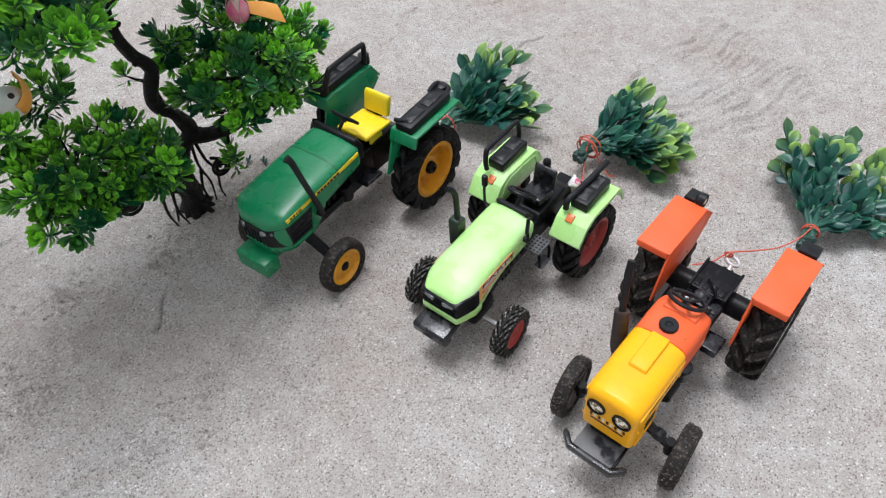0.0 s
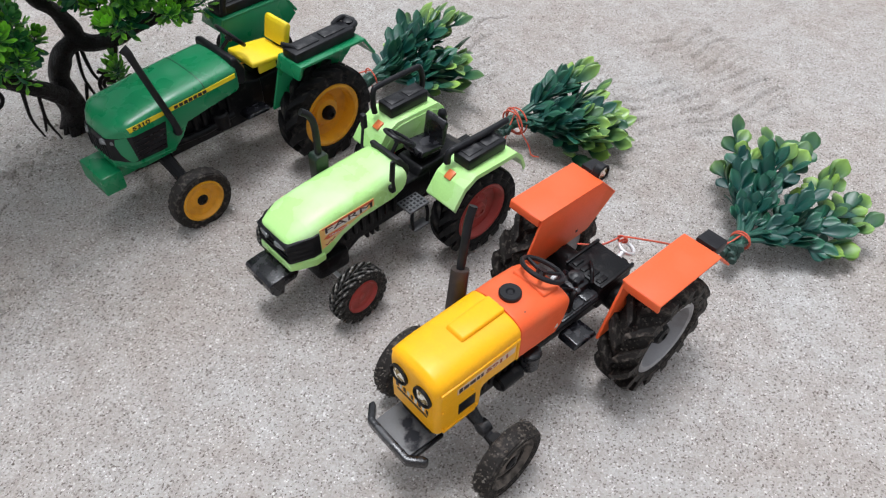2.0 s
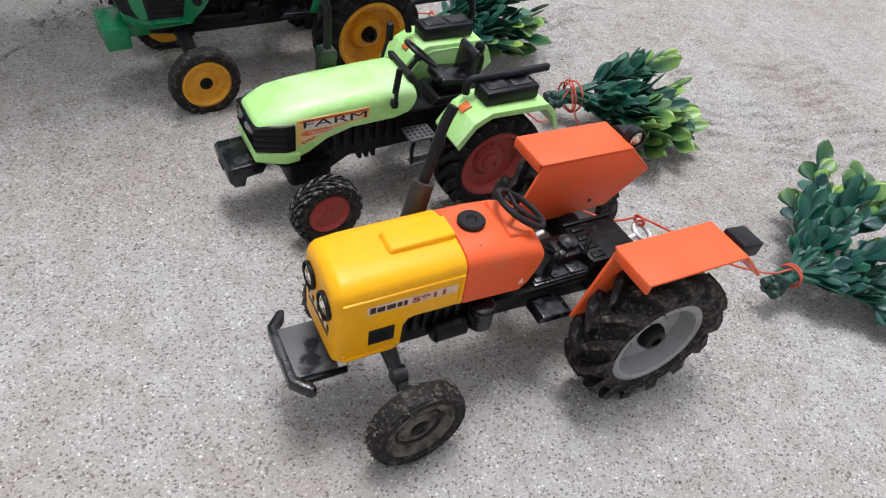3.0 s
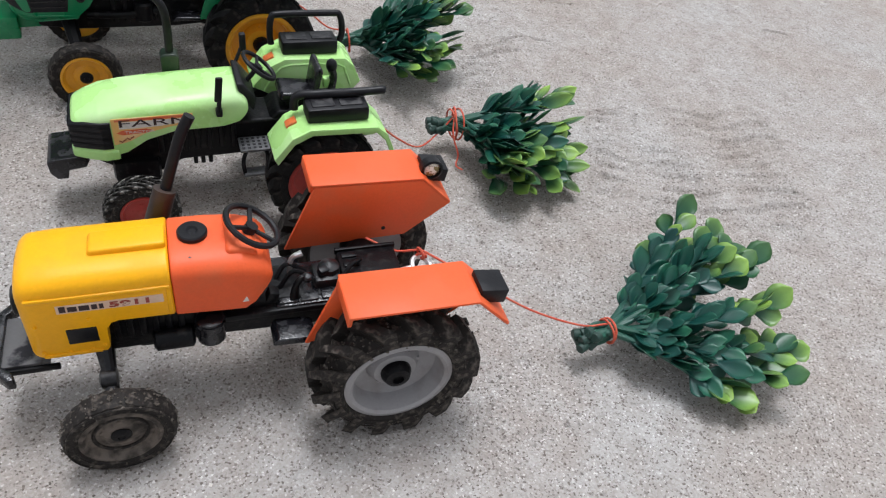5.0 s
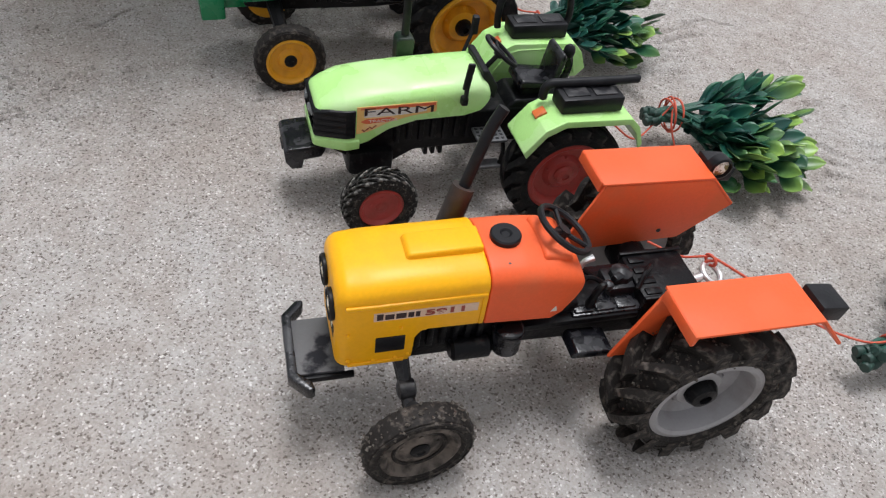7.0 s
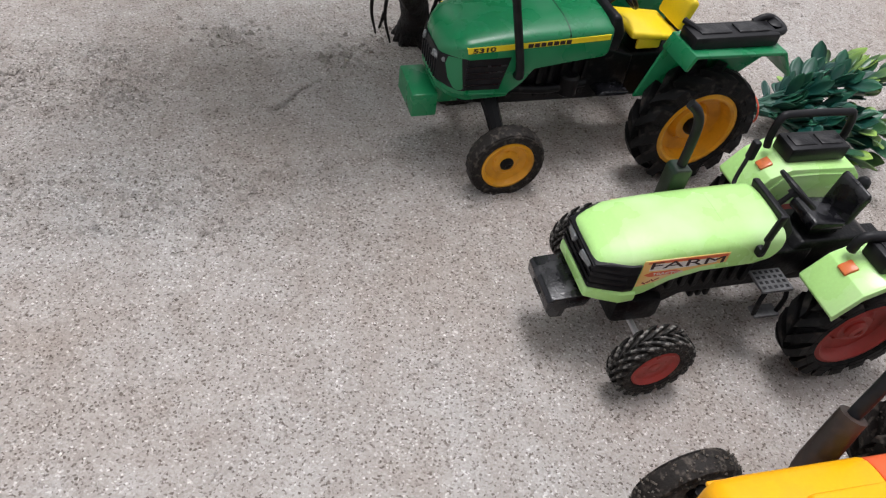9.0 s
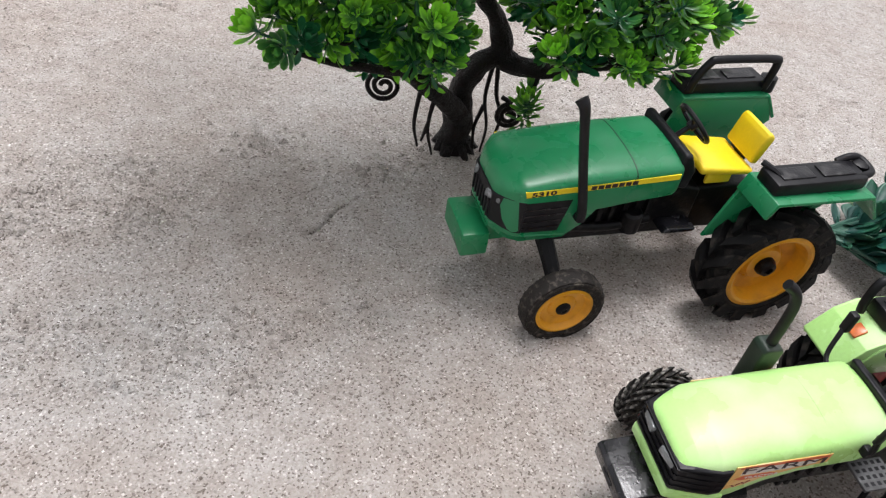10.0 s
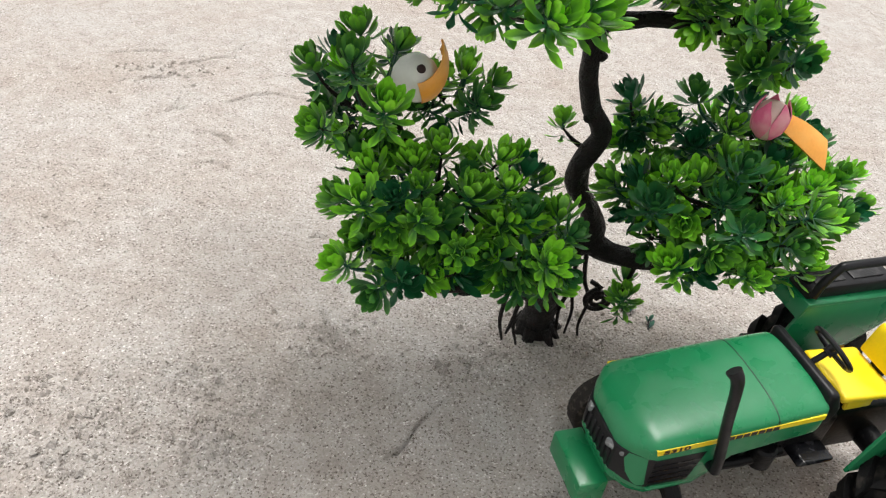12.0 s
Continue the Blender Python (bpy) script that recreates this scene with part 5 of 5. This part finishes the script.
leaf_bundle((11.9, 16.8, 1.6), fan(rb, 20, (4, -82), (5.6, 6.9), (0.6, 3.2)), "dense dark green plastic leaf bundle tied by red string", 12, 10, 0.92, 0.48)
leaf_bundle((6.9, 26.85, 1.5), fan(rb, 20, (34, -58), (5.9, 7.2), (0.8, 4.4)), "green plastic leaf bundle with yellow-green tips behind the green tractor", 13, 20, 0.92, 0.44)


# ---- red strings ----
def string(name, pts, label, knots=()):
    S = thing(name, 0, 0, 0, label, "string", group="red strings")
    part("cord", tube(pts, 0.05, None, 6, 6), M_STRING, S)
    for c, nrm, r in knots:
        part("loop", torus(c, nrm, r, 0.055, n=22, k=6), M_STRING, S)
    return S


string("tow_string", [(4.7, 3.7, 4.9), (5.8, 3.1, 4.7), (6.6, 2.75, 5.0), (6.95, 2.6, 5.0), (8.8, 1.8, 4.2), (11.5, 1.3, 2.6), (14.0, 0.95, 1.7), (15.2, 0.8, 1.85)], "thin red string from the orange tractor to its leaf bundle",
       [((6.75, 2.6, 4.95), (1, 0.4, 0.2), 0.24), ((6.8, 2.6, 4.8), (0.2, 1, 0.4), 0.2), ((15.25, 0.75, 1.4), (1, 0.25, 0.1), 0.56), ((15.36, 0.8, 1.4), (1, 0.2, -0.1), 0.54)])
string("tow_string", [(6.6, 14.3, 3.6), (8.0, 14.6, 2.2), (9.6, 15.4, 1.0), (11.0, 16.4, 1.4), (11.9, 16.8, 2.3)], "thin red string from the lime tractor to its leaf bundle",
       [((11.9, 16.8, 1.6), (1, -0.1, 0.1), 0.95), ((12.1, 16.75, 1.6), (1, 0.1, -0.1), 0.9), ((11.75, 16.8, 1.6), (1, 0.15, 0.1), 0.85)])
string("loose_string", [(11.7, 16.4, 2.2), (11.6, 15.7, 1.5), (11.9, 15.2, 0.6), (11.7, 14.6, 0.25), (12.0, 14.2, 0.2)], "loose end of red string hanging to the sand")
string("tow_string", [(3.2, 27.4, 3.9), (4.4, 27.6, 3.0), (5.6, 27.2, 2.2), (6.9, 26.85, 2.2)], "thin red string from the green tractor to its leaf bundle", [((6.9, 26.85, 1.5), (1, 0, 0.1), 0.75)])


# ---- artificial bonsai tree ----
ORNAMENTS = [Vector((-19.3, 32.6, 15.85)), Vector((-4.85, 33.1, 14.5))]      # no leaves close to these or in the camera's sightline to them


def bonsai():
    rng = random.Random(21)
    R = thing("bonsai_tree", -12.0, 34.6, 0, "artificial bonsai tree with dark twisted trunk and green leaf rosettes", "artificial tree")
    ox, oy = -12.0, 34.6

    def loc(p):
        return Vector((p[0] - ox, p[1] - oy, p[2]))
    trunk_pts = [(-11.75, 35.25, -0.4), (-11.75, 35.25, 0.6), (-11.72, 35.3, 2.1), (-11.75, 35.35, 3.9), (-11.0, 35.4, 5.4), (-9.95, 35.5, 6.3), (-10.3, 35.5, 7.8), (-11.15, 35.5, 9.1), (-11.36, 35.5, 10.35), (-10.77, 35.5, 11.95), (-11.5, 35.5, 13.4), (-11.9, 35.5, 14.6), (-11.92, 35.5, 16.2), (-11.5, 36.0, 17.6)]
    trunk = part("trunk", tube([loc(p) for p in trunk_pts], [1.1, 0.86, 0.8, 0.74, 0.6, 0.54, 0.5, 0.5, 0.5, 0.48, 0.42, 0.4, 0.4, 0.36], None, 18, 8, wobble=0.3), M_BARK, R, "dark brown twisted trunk")
    for k in range(12):
        g = 2 * math.pi * k / 12 + 0.5 * rng.random()
        far = rng.uniform(0.85, 1.25)
        part("root", tube([loc((-11.75 + 0.75 * math.cos(g), 35.25 + 0.75 * math.sin(g), 0.6)), loc((-11.75 + 1.15 * far * math.cos(g), 35.25 + 1.15 * far * math.sin(g), 0.05)), loc((-11.75 + 1.5 * far * math.cos(g), 35.25 + 1.5 * far * math.sin(g), -0.3))], [0.3, 0.2, 0.08], None, 7, 4), M_BARK, trunk)
    for k in range(14):
        i = rng.uniform(2, len(trunk_pts) - 2)
        a, c = Vector(trunk_pts[int(i)]), Vector(trunk_pts[int(i) + 1])
        g = rng.uniform(0, 6.28)
        d = Vector((math.cos(g), math.sin(g), rng.uniform(-0.2, 0.4)))
        p = loc(a.lerp(c, i - int(i))) + d * 0.36
        part("knot", tube([p, p + d * 0.12, p + d * 0.24], [0.24, 0.2, 0.09], None, 8, 3), M_BARK, trunk)
    limbs = {
        "right": [(-9.9, 35.5, 5.9), (-8.9, 35.0, 5.7), (-7.7, 33.8, 6.2), (-6.2, 32.8, 7.2), (-3.8, 32.4, 7.8), (-1.6, 33.0, 8.6)],
        "right_upper": [(-7.4, 33.6, 6.2), (-5.5, 34.6, 7.6), (-3.5, 35.6, 8.6), (-1.0, 36.0, 9.2)],
        "left": [(-11.6, 35.0, 2.4), (-13.2, 33.4, 4.6), (-15.0, 32.2, 6.6), (-17.2, 31.2, 8.4), (-19.6, 31.0, 10.0), (-21.4, 32.0, 12.2)],
        "left_low": [(-15.0, 32.2, 6.6), (-16.2, 30.4, 7.6), (-18.6, 29.4, 8.4), (-20.6, 28.8, 9.2)],
        "left_up": [(-17.2, 31.2, 8.4), (-18.6, 33.0, 11.0), (-20.0, 34.0, 13.6)],
        "crown_left": [(-11.3, 36.7, 16.4), (-13.2, 36.0, 16.9), (-15.4, 35.2, 17.4), (-18.0, 34.2, 18.8), (-22.0, 34.0, 21.0)],
        "crown_right": [(-11.2, 36.8, 16.6), (-9.2, 36.4, 17.0), (-6.8, 35.8, 17.0), (-5.6, 35.2, 17.4), (-5.0, 34.6, 16.6)],
        "crown_back": [(-11.2, 36.8, 17.6), (-10.8, 38.4, 18.6), (-9.8, 40.0, 19.2)],
        "twig_left": [(-10.8, 36.4, 10.6), (-11.4, 37.0, 10.8), (-11.9, 37.4, 11.2)],
    }
    for key, pts in limbs.items():
        big = 0.62 if key in ("right", "left") else 0.4 if "crown" in key else 0.3 if key != "twig_left" else 0.16
        part("branch", tube([loc(p) for p in pts], [big, big * 0.8, big * 0.55, big * 0.3], None, 9, 5, wobble=0.25), M_BARK, R)
    # hanging roots and curled tendrils
    for pts in ([(-10.0, 36.0, 5.5), (-10.3, 35.5, 3.4), (-10.0, 35.2, 1.6), (-10.2, 34.9, 0.0)], [(-9.8, 36.0, 5.5), (-9.7, 35.4, 3.6), (-9.3, 35.1, 2.4), (-9.6, 34.8, 0.9), (-9.5, 34.7, 0.0)], [(-10.3, 35.4, 2.9), (-10.7, 35.2, 1.5), (-10.6, 35.0, 0.0)],
                [(-13.4, 33.3, 4.6), (-13.6, 33.3, 2.6), (-13.2, 33.4, 0.8)], [(-14.2, 33.0, 5.2), (-14.4, 32.9, 3.2), (-14.1, 33.0, 1.6)], [(-13.6, 33.3, 2.8), (-13.9, 33.2, 1.8)], [(-7.9, 34.0, 6.0), (-8.3, 33.7, 4.3), (-8.1, 33.5, 3.2)]):
        part("aerial_root", tube([loc(p) for p in pts], [0.14, 0.11, 0.09, 0.06], None, 7, 5), M_BARK, R, "thin hanging root")
    for c, r0, drop in (((-16.05, 33.7, 4.7), 0.95, (-15.6, 32.6, 6.6)), ((-8.9, 34.6, 2.7), 0.8, (-9.4, 35.2, 3.6))):
        pts = []
        for k in range(34):
            g = k / 33 * 2 * math.pi * 2.2
            r = r0 * (1 - 0.8 * k / 33)
            pts.append(loc((c[0] + r * math.cos(g + 1.6), c[1] + 0.15, c[2] + r * math.sin(g + 1.6))))
        part("tendril", tube([loc(drop)] + pts, 0.13, None, 7, 2), M_BARK, R, "curled spiral tendril")
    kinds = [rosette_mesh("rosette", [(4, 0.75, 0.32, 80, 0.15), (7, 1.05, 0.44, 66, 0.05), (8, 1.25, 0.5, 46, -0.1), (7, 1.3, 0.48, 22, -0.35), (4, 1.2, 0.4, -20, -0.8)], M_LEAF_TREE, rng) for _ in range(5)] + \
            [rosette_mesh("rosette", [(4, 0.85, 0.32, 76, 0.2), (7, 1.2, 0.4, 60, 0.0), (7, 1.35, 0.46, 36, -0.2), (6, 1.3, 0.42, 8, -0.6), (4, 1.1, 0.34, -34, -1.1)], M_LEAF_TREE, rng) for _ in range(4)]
    # pads of foliage: centre, half sizes, tilt of the pad's surface, number of rosettes
    pads = [((-20.9, 33.6, 14.4), (2.6, 3.2, 2.4), 24), ((-17.6, 34.4, 14.2), (2.0, 1.8, 1.4), 9), ((-18.4, 30.8, 11.8), (4.0, 2.5, 1.9), 37), ((-15.2, 29.4, 10.9), (2.1, 1.8, 1.4), 15), ((-19.6, 29.2, 10.0), (2.3, 1.5, 1.0), 12), ((-14.6, 28.9, 9.3), (1.0, 1.0, 0.6), 4),
            ((-5.4, 32.0, 10.9), (4.4, 2.8, 1.8), 34), ((-2.0, 34.0, 10.6), (3.2, 3.0, 1.8), 23), ((-4.6, 35.6, 12.4), (3.0, 2.4, 1.8), 18), ((-7.7, 30.6, 9.0), (0.9, 0.9, 0.6), 4), ((-4.3, 30.3, 8.9), (1.7, 1.0, 0.7), 7), ((-8.4, 33.2, 4.4), (0.7, 0.8, 0.8), 4), ((-7.6, 37.4, 10.8), (1.6, 1.2, 1.4), 6), ((-11.9, 37.4, 11.3), (0.3, 0.3, 0.2), 1),
            # the pads at x -22.5 and -14.0 are out of view, added for their shade
            ((-16.4, 35.2, 19.4), (3.8, 3.6, 1.5), 34), ((-22.5, 34.0, 21.8), (4.2, 5.0, 1.4), 40), ((-14.0, 31.6, 22.4), (5.0, 3.2, 1.2), 34), ((-10.8, 36.8, 20.2), (4.4, 4.0, 1.6), 38), ((-6.6, 36.0, 18.6), (3.0, 3.4, 1.6), 28), ((-5.0, 34.6, 16.8), (1.6, 1.5, 1.5), 14)]
    pads += [((-18.5, 37.2, 30.0), (14.5, 12.8, 1.6), 60), ((-9.0, 33.4, 10.4), (1.3, 1.4, 1.3), 9), ((-8.8, 36.6, 12.6), (1.2, 1.0, 1.3), 5), ((-8.2, 32.6, 8.6), (1.0, 0.8, 0.7), 4), ((-16.2, 31.4, 7.9), (1.7, 1.0, 0.7), 8), ((-16.5, 29.2, 20.8), (3.0, 2.6, 0.5), 24), ((-13.4, 33.0, 8.5), (1.1, 0.9, 1.1), 6), ((-13.6, 32.5, 6.4), (0.6, 0.6, 0.5), 3)]      # unseen broad top added to shade the sand, and a front pad
    # two limbs reaching up to the unseen shading top
    part("branch", tube([loc(p) for p in ((-11.4, 36.5, 17.4), (-11.8, 37.0, 20.5), (-13.4, 37.4, 23.5), (-16.0, 37.6, 26.6), (-20.5, 36.6, 29.0), (-28.0, 35.5, 30.0))], [0.45, 0.4, 0.3, 0.2], None, 9, 5, wobble=0.25), M_BARK, R)
    part("branch", tube([loc(p) for p in ((-12.2, 37.1, 21.5), (-11.6, 37.6, 25.5), (-10.6, 36.5, 29.0), (-7.0, 35.0, 30.0))], [0.34, 0.26, 0.16], None, 9, 5, wobble=0.25), M_BARK, R)
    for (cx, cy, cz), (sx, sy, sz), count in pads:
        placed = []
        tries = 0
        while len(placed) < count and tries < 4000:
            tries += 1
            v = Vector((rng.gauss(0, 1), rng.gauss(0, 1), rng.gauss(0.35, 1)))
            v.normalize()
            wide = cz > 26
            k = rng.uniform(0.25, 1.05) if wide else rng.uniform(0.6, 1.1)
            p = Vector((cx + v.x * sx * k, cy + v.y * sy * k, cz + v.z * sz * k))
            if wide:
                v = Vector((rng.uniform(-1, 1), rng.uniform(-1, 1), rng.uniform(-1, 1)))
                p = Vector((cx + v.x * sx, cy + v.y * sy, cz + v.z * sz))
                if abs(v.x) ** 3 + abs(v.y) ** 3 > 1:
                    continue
            # keeps the camera's line to each ornament clear, to fit its view
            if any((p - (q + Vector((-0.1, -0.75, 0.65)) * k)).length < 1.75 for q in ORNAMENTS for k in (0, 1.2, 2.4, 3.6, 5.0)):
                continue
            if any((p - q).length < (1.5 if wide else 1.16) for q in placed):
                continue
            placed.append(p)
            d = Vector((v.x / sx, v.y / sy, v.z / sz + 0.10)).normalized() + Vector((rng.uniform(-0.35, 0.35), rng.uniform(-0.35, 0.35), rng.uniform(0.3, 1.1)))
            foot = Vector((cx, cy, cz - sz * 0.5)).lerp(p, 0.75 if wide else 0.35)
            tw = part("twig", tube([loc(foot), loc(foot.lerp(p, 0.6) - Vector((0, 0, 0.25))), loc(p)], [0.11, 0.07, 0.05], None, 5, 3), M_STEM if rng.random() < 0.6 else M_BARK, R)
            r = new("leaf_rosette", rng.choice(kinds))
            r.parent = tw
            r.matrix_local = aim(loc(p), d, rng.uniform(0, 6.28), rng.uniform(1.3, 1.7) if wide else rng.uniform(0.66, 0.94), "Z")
    return R


bonsai()


# ---- two shell ornaments in the tree ----
def shell_sheet(grid, thick):
    b = bmesh.new()
    rows = [[b.verts.new(p) for p in row] for row in grid]
    for r0, r1 in zip(rows, rows[1:]):
        for k in range(len(r0) - 1):
            b.faces.new((r0[k], r0[k + 1], r1[k + 1], r1[k]))
    bmesh.ops.recalc_face_normals(b, faces=b.faces)
    bmesh.ops.solidify(b, geom=b.faces[:], thickness=thick)
    return b


def white_ornament():
    O = thing("bird_ornament", -19.3, 32.6, 15.85, "white ball bird ornament with curved orange wing in the tree", "ornament", -6)
    O.matrix_world = pose(*(ORNAMENTS[0] * CM), -40, 0, -6)
    part("body", lathe([(0.02, -0.9), (0.32, -0.84), (0.64, -0.63), (0.84, -0.31), (0.9, 0.0), (0.84, 0.31), (0.64, 0.63), (0.32, 0.84), (0.02, 0.9)], 32, axis="z"), M_ORN_WHITE, O)
    grid = []
    for i in range(15):
        u = i / 14
        a, r = radians(-74 + 132 * u), 0.93 + 0.08 * u + 0.62 * u ** 3
        half = radians(62 - 40 * u ** 1.5)
        grid.append([(r * math.cos(a) * math.cos(v) + 0.06, r * math.sin(v), r * math.sin(a) * (0.35 + 0.65 * math.cos(v))) for v in [half * (k / 5 - 1) - 0.3 * (1 - u) for k in range(11)]])
    part("wing", shell_sheet(grid, 0.07), M_ORN_ORANGE, O, "curved orange wing")
    part("dot", lathe([(0.17, 0), (0.14, 0.08), (0.03, 0.11)], 14, axis="z"), M_PRINT, O).matrix_local = aim((0.2, -0.86, 0.12), (0.2, -0.86, 0.12), 0, 1, "Z")
    return O


def pink_ornament():
    O = thing("bird_ornament", -4.85, 33.1, 14.5, "pink and beige shell bird ornament with flat orange tail", "ornament", -8)
    part("body", lathe([(0.02, -0.95), (0.32, -0.86), (0.58, -0.55), (0.70, -0.1), (0.66, 0.3), (0.45, 0.6), (0.02, 0.75)], 24, axis="z"), M_ORN_BEIGE, O)
    for k in range(5):
        g0 = 2 * math.pi * k / 5 - 1.2
        grid = []
        for i in range(7):
            u = i / 6
            z = -0.8 + 1.65 * u
            r = 0.04 + 0.02 * (k % 2) + float(np.interp(z, (-0.95, -0.86, -0.55, -0.1, 0.3, 0.6, 0.9), (0.05, 0.32, 0.58, 0.70, 0.68, 0.56, 0.4)))
            grid.append([(r * math.cos(g0 + v), r * math.sin(g0 + v), z) for v in [0.62 * math.sin(math.pi * (0.12 + 0.86 * u)) * (q / 2 - 1) for q in range(5)]])
        part("petal", shell_sheet(grid, 0.05), M_ORN_PINK, O)
    grid = []
    for i in range(9):
        u = i / 8
        w = 0.3 + 0.24 * math.sin(min(1, u * 1.25) * 1.5)
        grid.append([(0.45 + 2.3 * u, q * w * 0.75 - 0.2 * u, 0.1 - 1.3 * u + 0.08 * math.sin(u * 3.1) + q * w * 0.9 - 0.12 * q * q) for q in (-1, -0.5, 0, 0.5, 1)])
    part("tail", shell_sheet(grid, 0.1), M_ORN_ORANGE, O, "flat orange tail")
    return O


def small_shell():
    """A whorled snail shell on its side, narrowing to a pink tip."""
    S = thing("sea_shell", 5.95, 13.6, 3.85, "small white and pink sea shell resting on the lime tractor's hitch", "shell", 35)
    prof = [(0.02, -0.62)]
    for k in range(5):
        x0, r = -0.58 + 0.24 * k, (0.44, 0.42, 0.33, 0.22, 0.12)[k]
        prof += [(r * 0.8, x0), (r, x0 + 0.09), (r * 0.97, x0 + 0.16), (r * 0.74, x0 + 0.23)]
    b = lathe(prof + [(0.01, 0.66)], 20, axis="z")
    body = part("whorl", b, M_ORN_WHITE, S)
    body.matrix_local = pose(0, 0, 0.0043, 0, 82, 0)
    part("mouth", lathe([(0.02, -0.1), (0.2, -0.06), (0.27, 0.02), (0.22, 0.08), (0.02, 0.02)], 16, axis="z"), M_ORN_PINK, S).matrix_local = pose(-0.002, -0.0022, 0.0066, 40, -20, 0)
    return S


white_ornament()
pink_ornament()
small_shell()


# ---- two dry sprigs lying under the tree ----
def fallen_sprig(x, y, turn, seed):
    rng = random.Random(seed)
    S = thing("fallen_sprig", x, y, 0, "small dark dry sprig lying on the sand", "sprig", turn, "fallen sprigs under the tree")
    part("twig", tube([(-0.4, 0, 0.08), (0, 0.05, 0.14), (0.45, 0.0, 0.3)], [0.05, 0.04, 0.03], None, 6, 4), M_BARK, S)
    for k in range(4):
        leaf = new("leaf", LONG_LEAVES[0][3])
        leaf.parent = S
        leaf.matrix_local = aim((-0.2 + 0.17 * k, 0.0, 0.12), (0.7, rng.uniform(-0.8, 0.8), rng.uniform(0.3, 0.9)), rng.uniform(-0.8, 0.8), 0.42)
    return S


fallen_sprig(-6.2, 36.5, 40, 3)
fallen_sprig(-5.3, 35.4, 75, 4)


# ---- loose grains, chips and crumbs on the sand ----
def litter(name, count, sizes, mat, seed, label, areas, clumps=0, tall=0.55):
    rng = np.random.default_rng(seed)
    octa = np.array([(1, 0, 0), (-1, 0, 0), (0, 1, 0), (0, -1, 0), (0, 0, 1), (0, 0, -1)], float)
    tri = np.array([(0, 2, 4), (2, 1, 4), (1, 3, 4), (3, 0, 4), (2, 0, 5), (1, 2, 5), (3, 1, 5), (0, 3, 5)])
    x, y = [], []
    for (x0, x1, y0, y1), share in areas:
        n = int(count * share)
        if clumps:
            cx, cy = rng.uniform(x0, x1, clumps), rng.uniform(y0, y1, clumps)
            pick = rng.integers(0, clumps, n)
            x.append(cx[pick] + rng.normal(0, 1.0, n))
            y.append(cy[pick] + rng.normal(0, 0.5, n))
            continue
        x.append(rng.uniform(x0, x1, n))
        y.append(rng.uniform(y0, y1, n))
    x, y = np.concatenate(x), np.concatenate(y)
    n = len(x)
    z = sand_height(x, y)
    s = sizes[0] + (sizes[1] - sizes[0]) * rng.random(n) ** 2.2
    g = rng.uniform(0, 6.28, n)
    shape = octa[None] * (rng.uniform(0.4, 1.3, (n, 6, 1)))
    vx = shape[..., 0] * np.cos(g)[:, None] - shape[..., 1] * np.sin(g)[:, None]
    vy = shape[..., 0] * np.sin(g)[:, None] + shape[..., 1] * np.cos(g)[:, None]
    co = np.stack([x[:, None] + vx * s[:, None], y[:, None] + vy * s[:, None], z[:, None] + (shape[..., 2] * tall + 0.15) * s[:, None]], -1).reshape(-1, 3) * CM
    faces = (tri[None] + (np.arange(n) * 6)[:, None, None]).reshape(-1, 3)
    me = bpy.data.meshes.new(name)
    me.vertices.add(len(co))
    me.vertices.foreach_set("co", co.ravel())
    me.loops.add(faces.size)
    me.loops.foreach_set("vertex_index", faces.ravel())
    me.polygons.add(len(faces))
    me.polygons.foreach_set("loop_start", np.arange(0, faces.size, 3))
    me.update(calc_edges=True)
    me.shade_flat()
    me.materials.append(mat)
    return tagged(new(name, me), label, name.replace("_", " "), kind="stuff")


M_GRAIN_PALE = material("pale_grain", (0.72, 0.70, 0.66), 0.5, (0.5, 0.46, 0.4), 0.6, 200)
M_GRAIN_DARK = material("dark_grain", (0.12, 0.10, 0.085), 0.7, (0.22, 0.18, 0.15), 0.6, 200)
WIDE = [((-50, 54, -20, 74), 0.45), ((-38, 30, -14, 34), 0.55)]
litter("white_grains", 2600, (0.025, 0.09), M_GRAIN_PALE, 31, "scattered tiny white quartz grains on the sand", WIDE)
litter("dark_grains", 5200, (0.025, 0.085), M_GRAIN_DARK, 32, "scattered tiny dark grit on the sand", WIDE)
litter("sand_crumbs", 26000, (0.03, 0.10), M_SAND, 33, "loose crumbs of sand", WIDE + [((-38, 0, 8, 40), 0.5)])
litter("sand_clods", 3600, (0.05, 0.16), M_SAND, 34, "small broken clods of sand", [((-45, 50, -18, 70), 0.6), ((5, 14, -5, 3), 0.06), ((-36, -25, 25, 33), 0.30), ((-38, -15, 17.5, 22.5), 0.35), ((-34, 0, 10, 30), 0.15), ((-45, -30, 40, 52), 0.15), ((20, 50, 36, 60), 0.15), ((-9, 2, 40, 52), 0.1), ((7.5, 12, -3.5, 1.5), 0.03), ((-15, -8, 31.5, 36), 0.05)])
litter("large_clods", 900, (0.06, 0.30), M_SAND, 35, "large broken clods of sand", [((-37, -27, 27, 32), 0.6), ((-38, -20, 17.5, 21), 0.25), ((-30, -8, 19, 22.5), 0.1), ((-24, -21, 33, 35.5), 0.06), ((-40, -33, 60, 66), 0.12), ((-14, -9, 33, 36.5), 0.12), ((-17, -15, 32, 33.5), 0.05)], 16, 0.85)
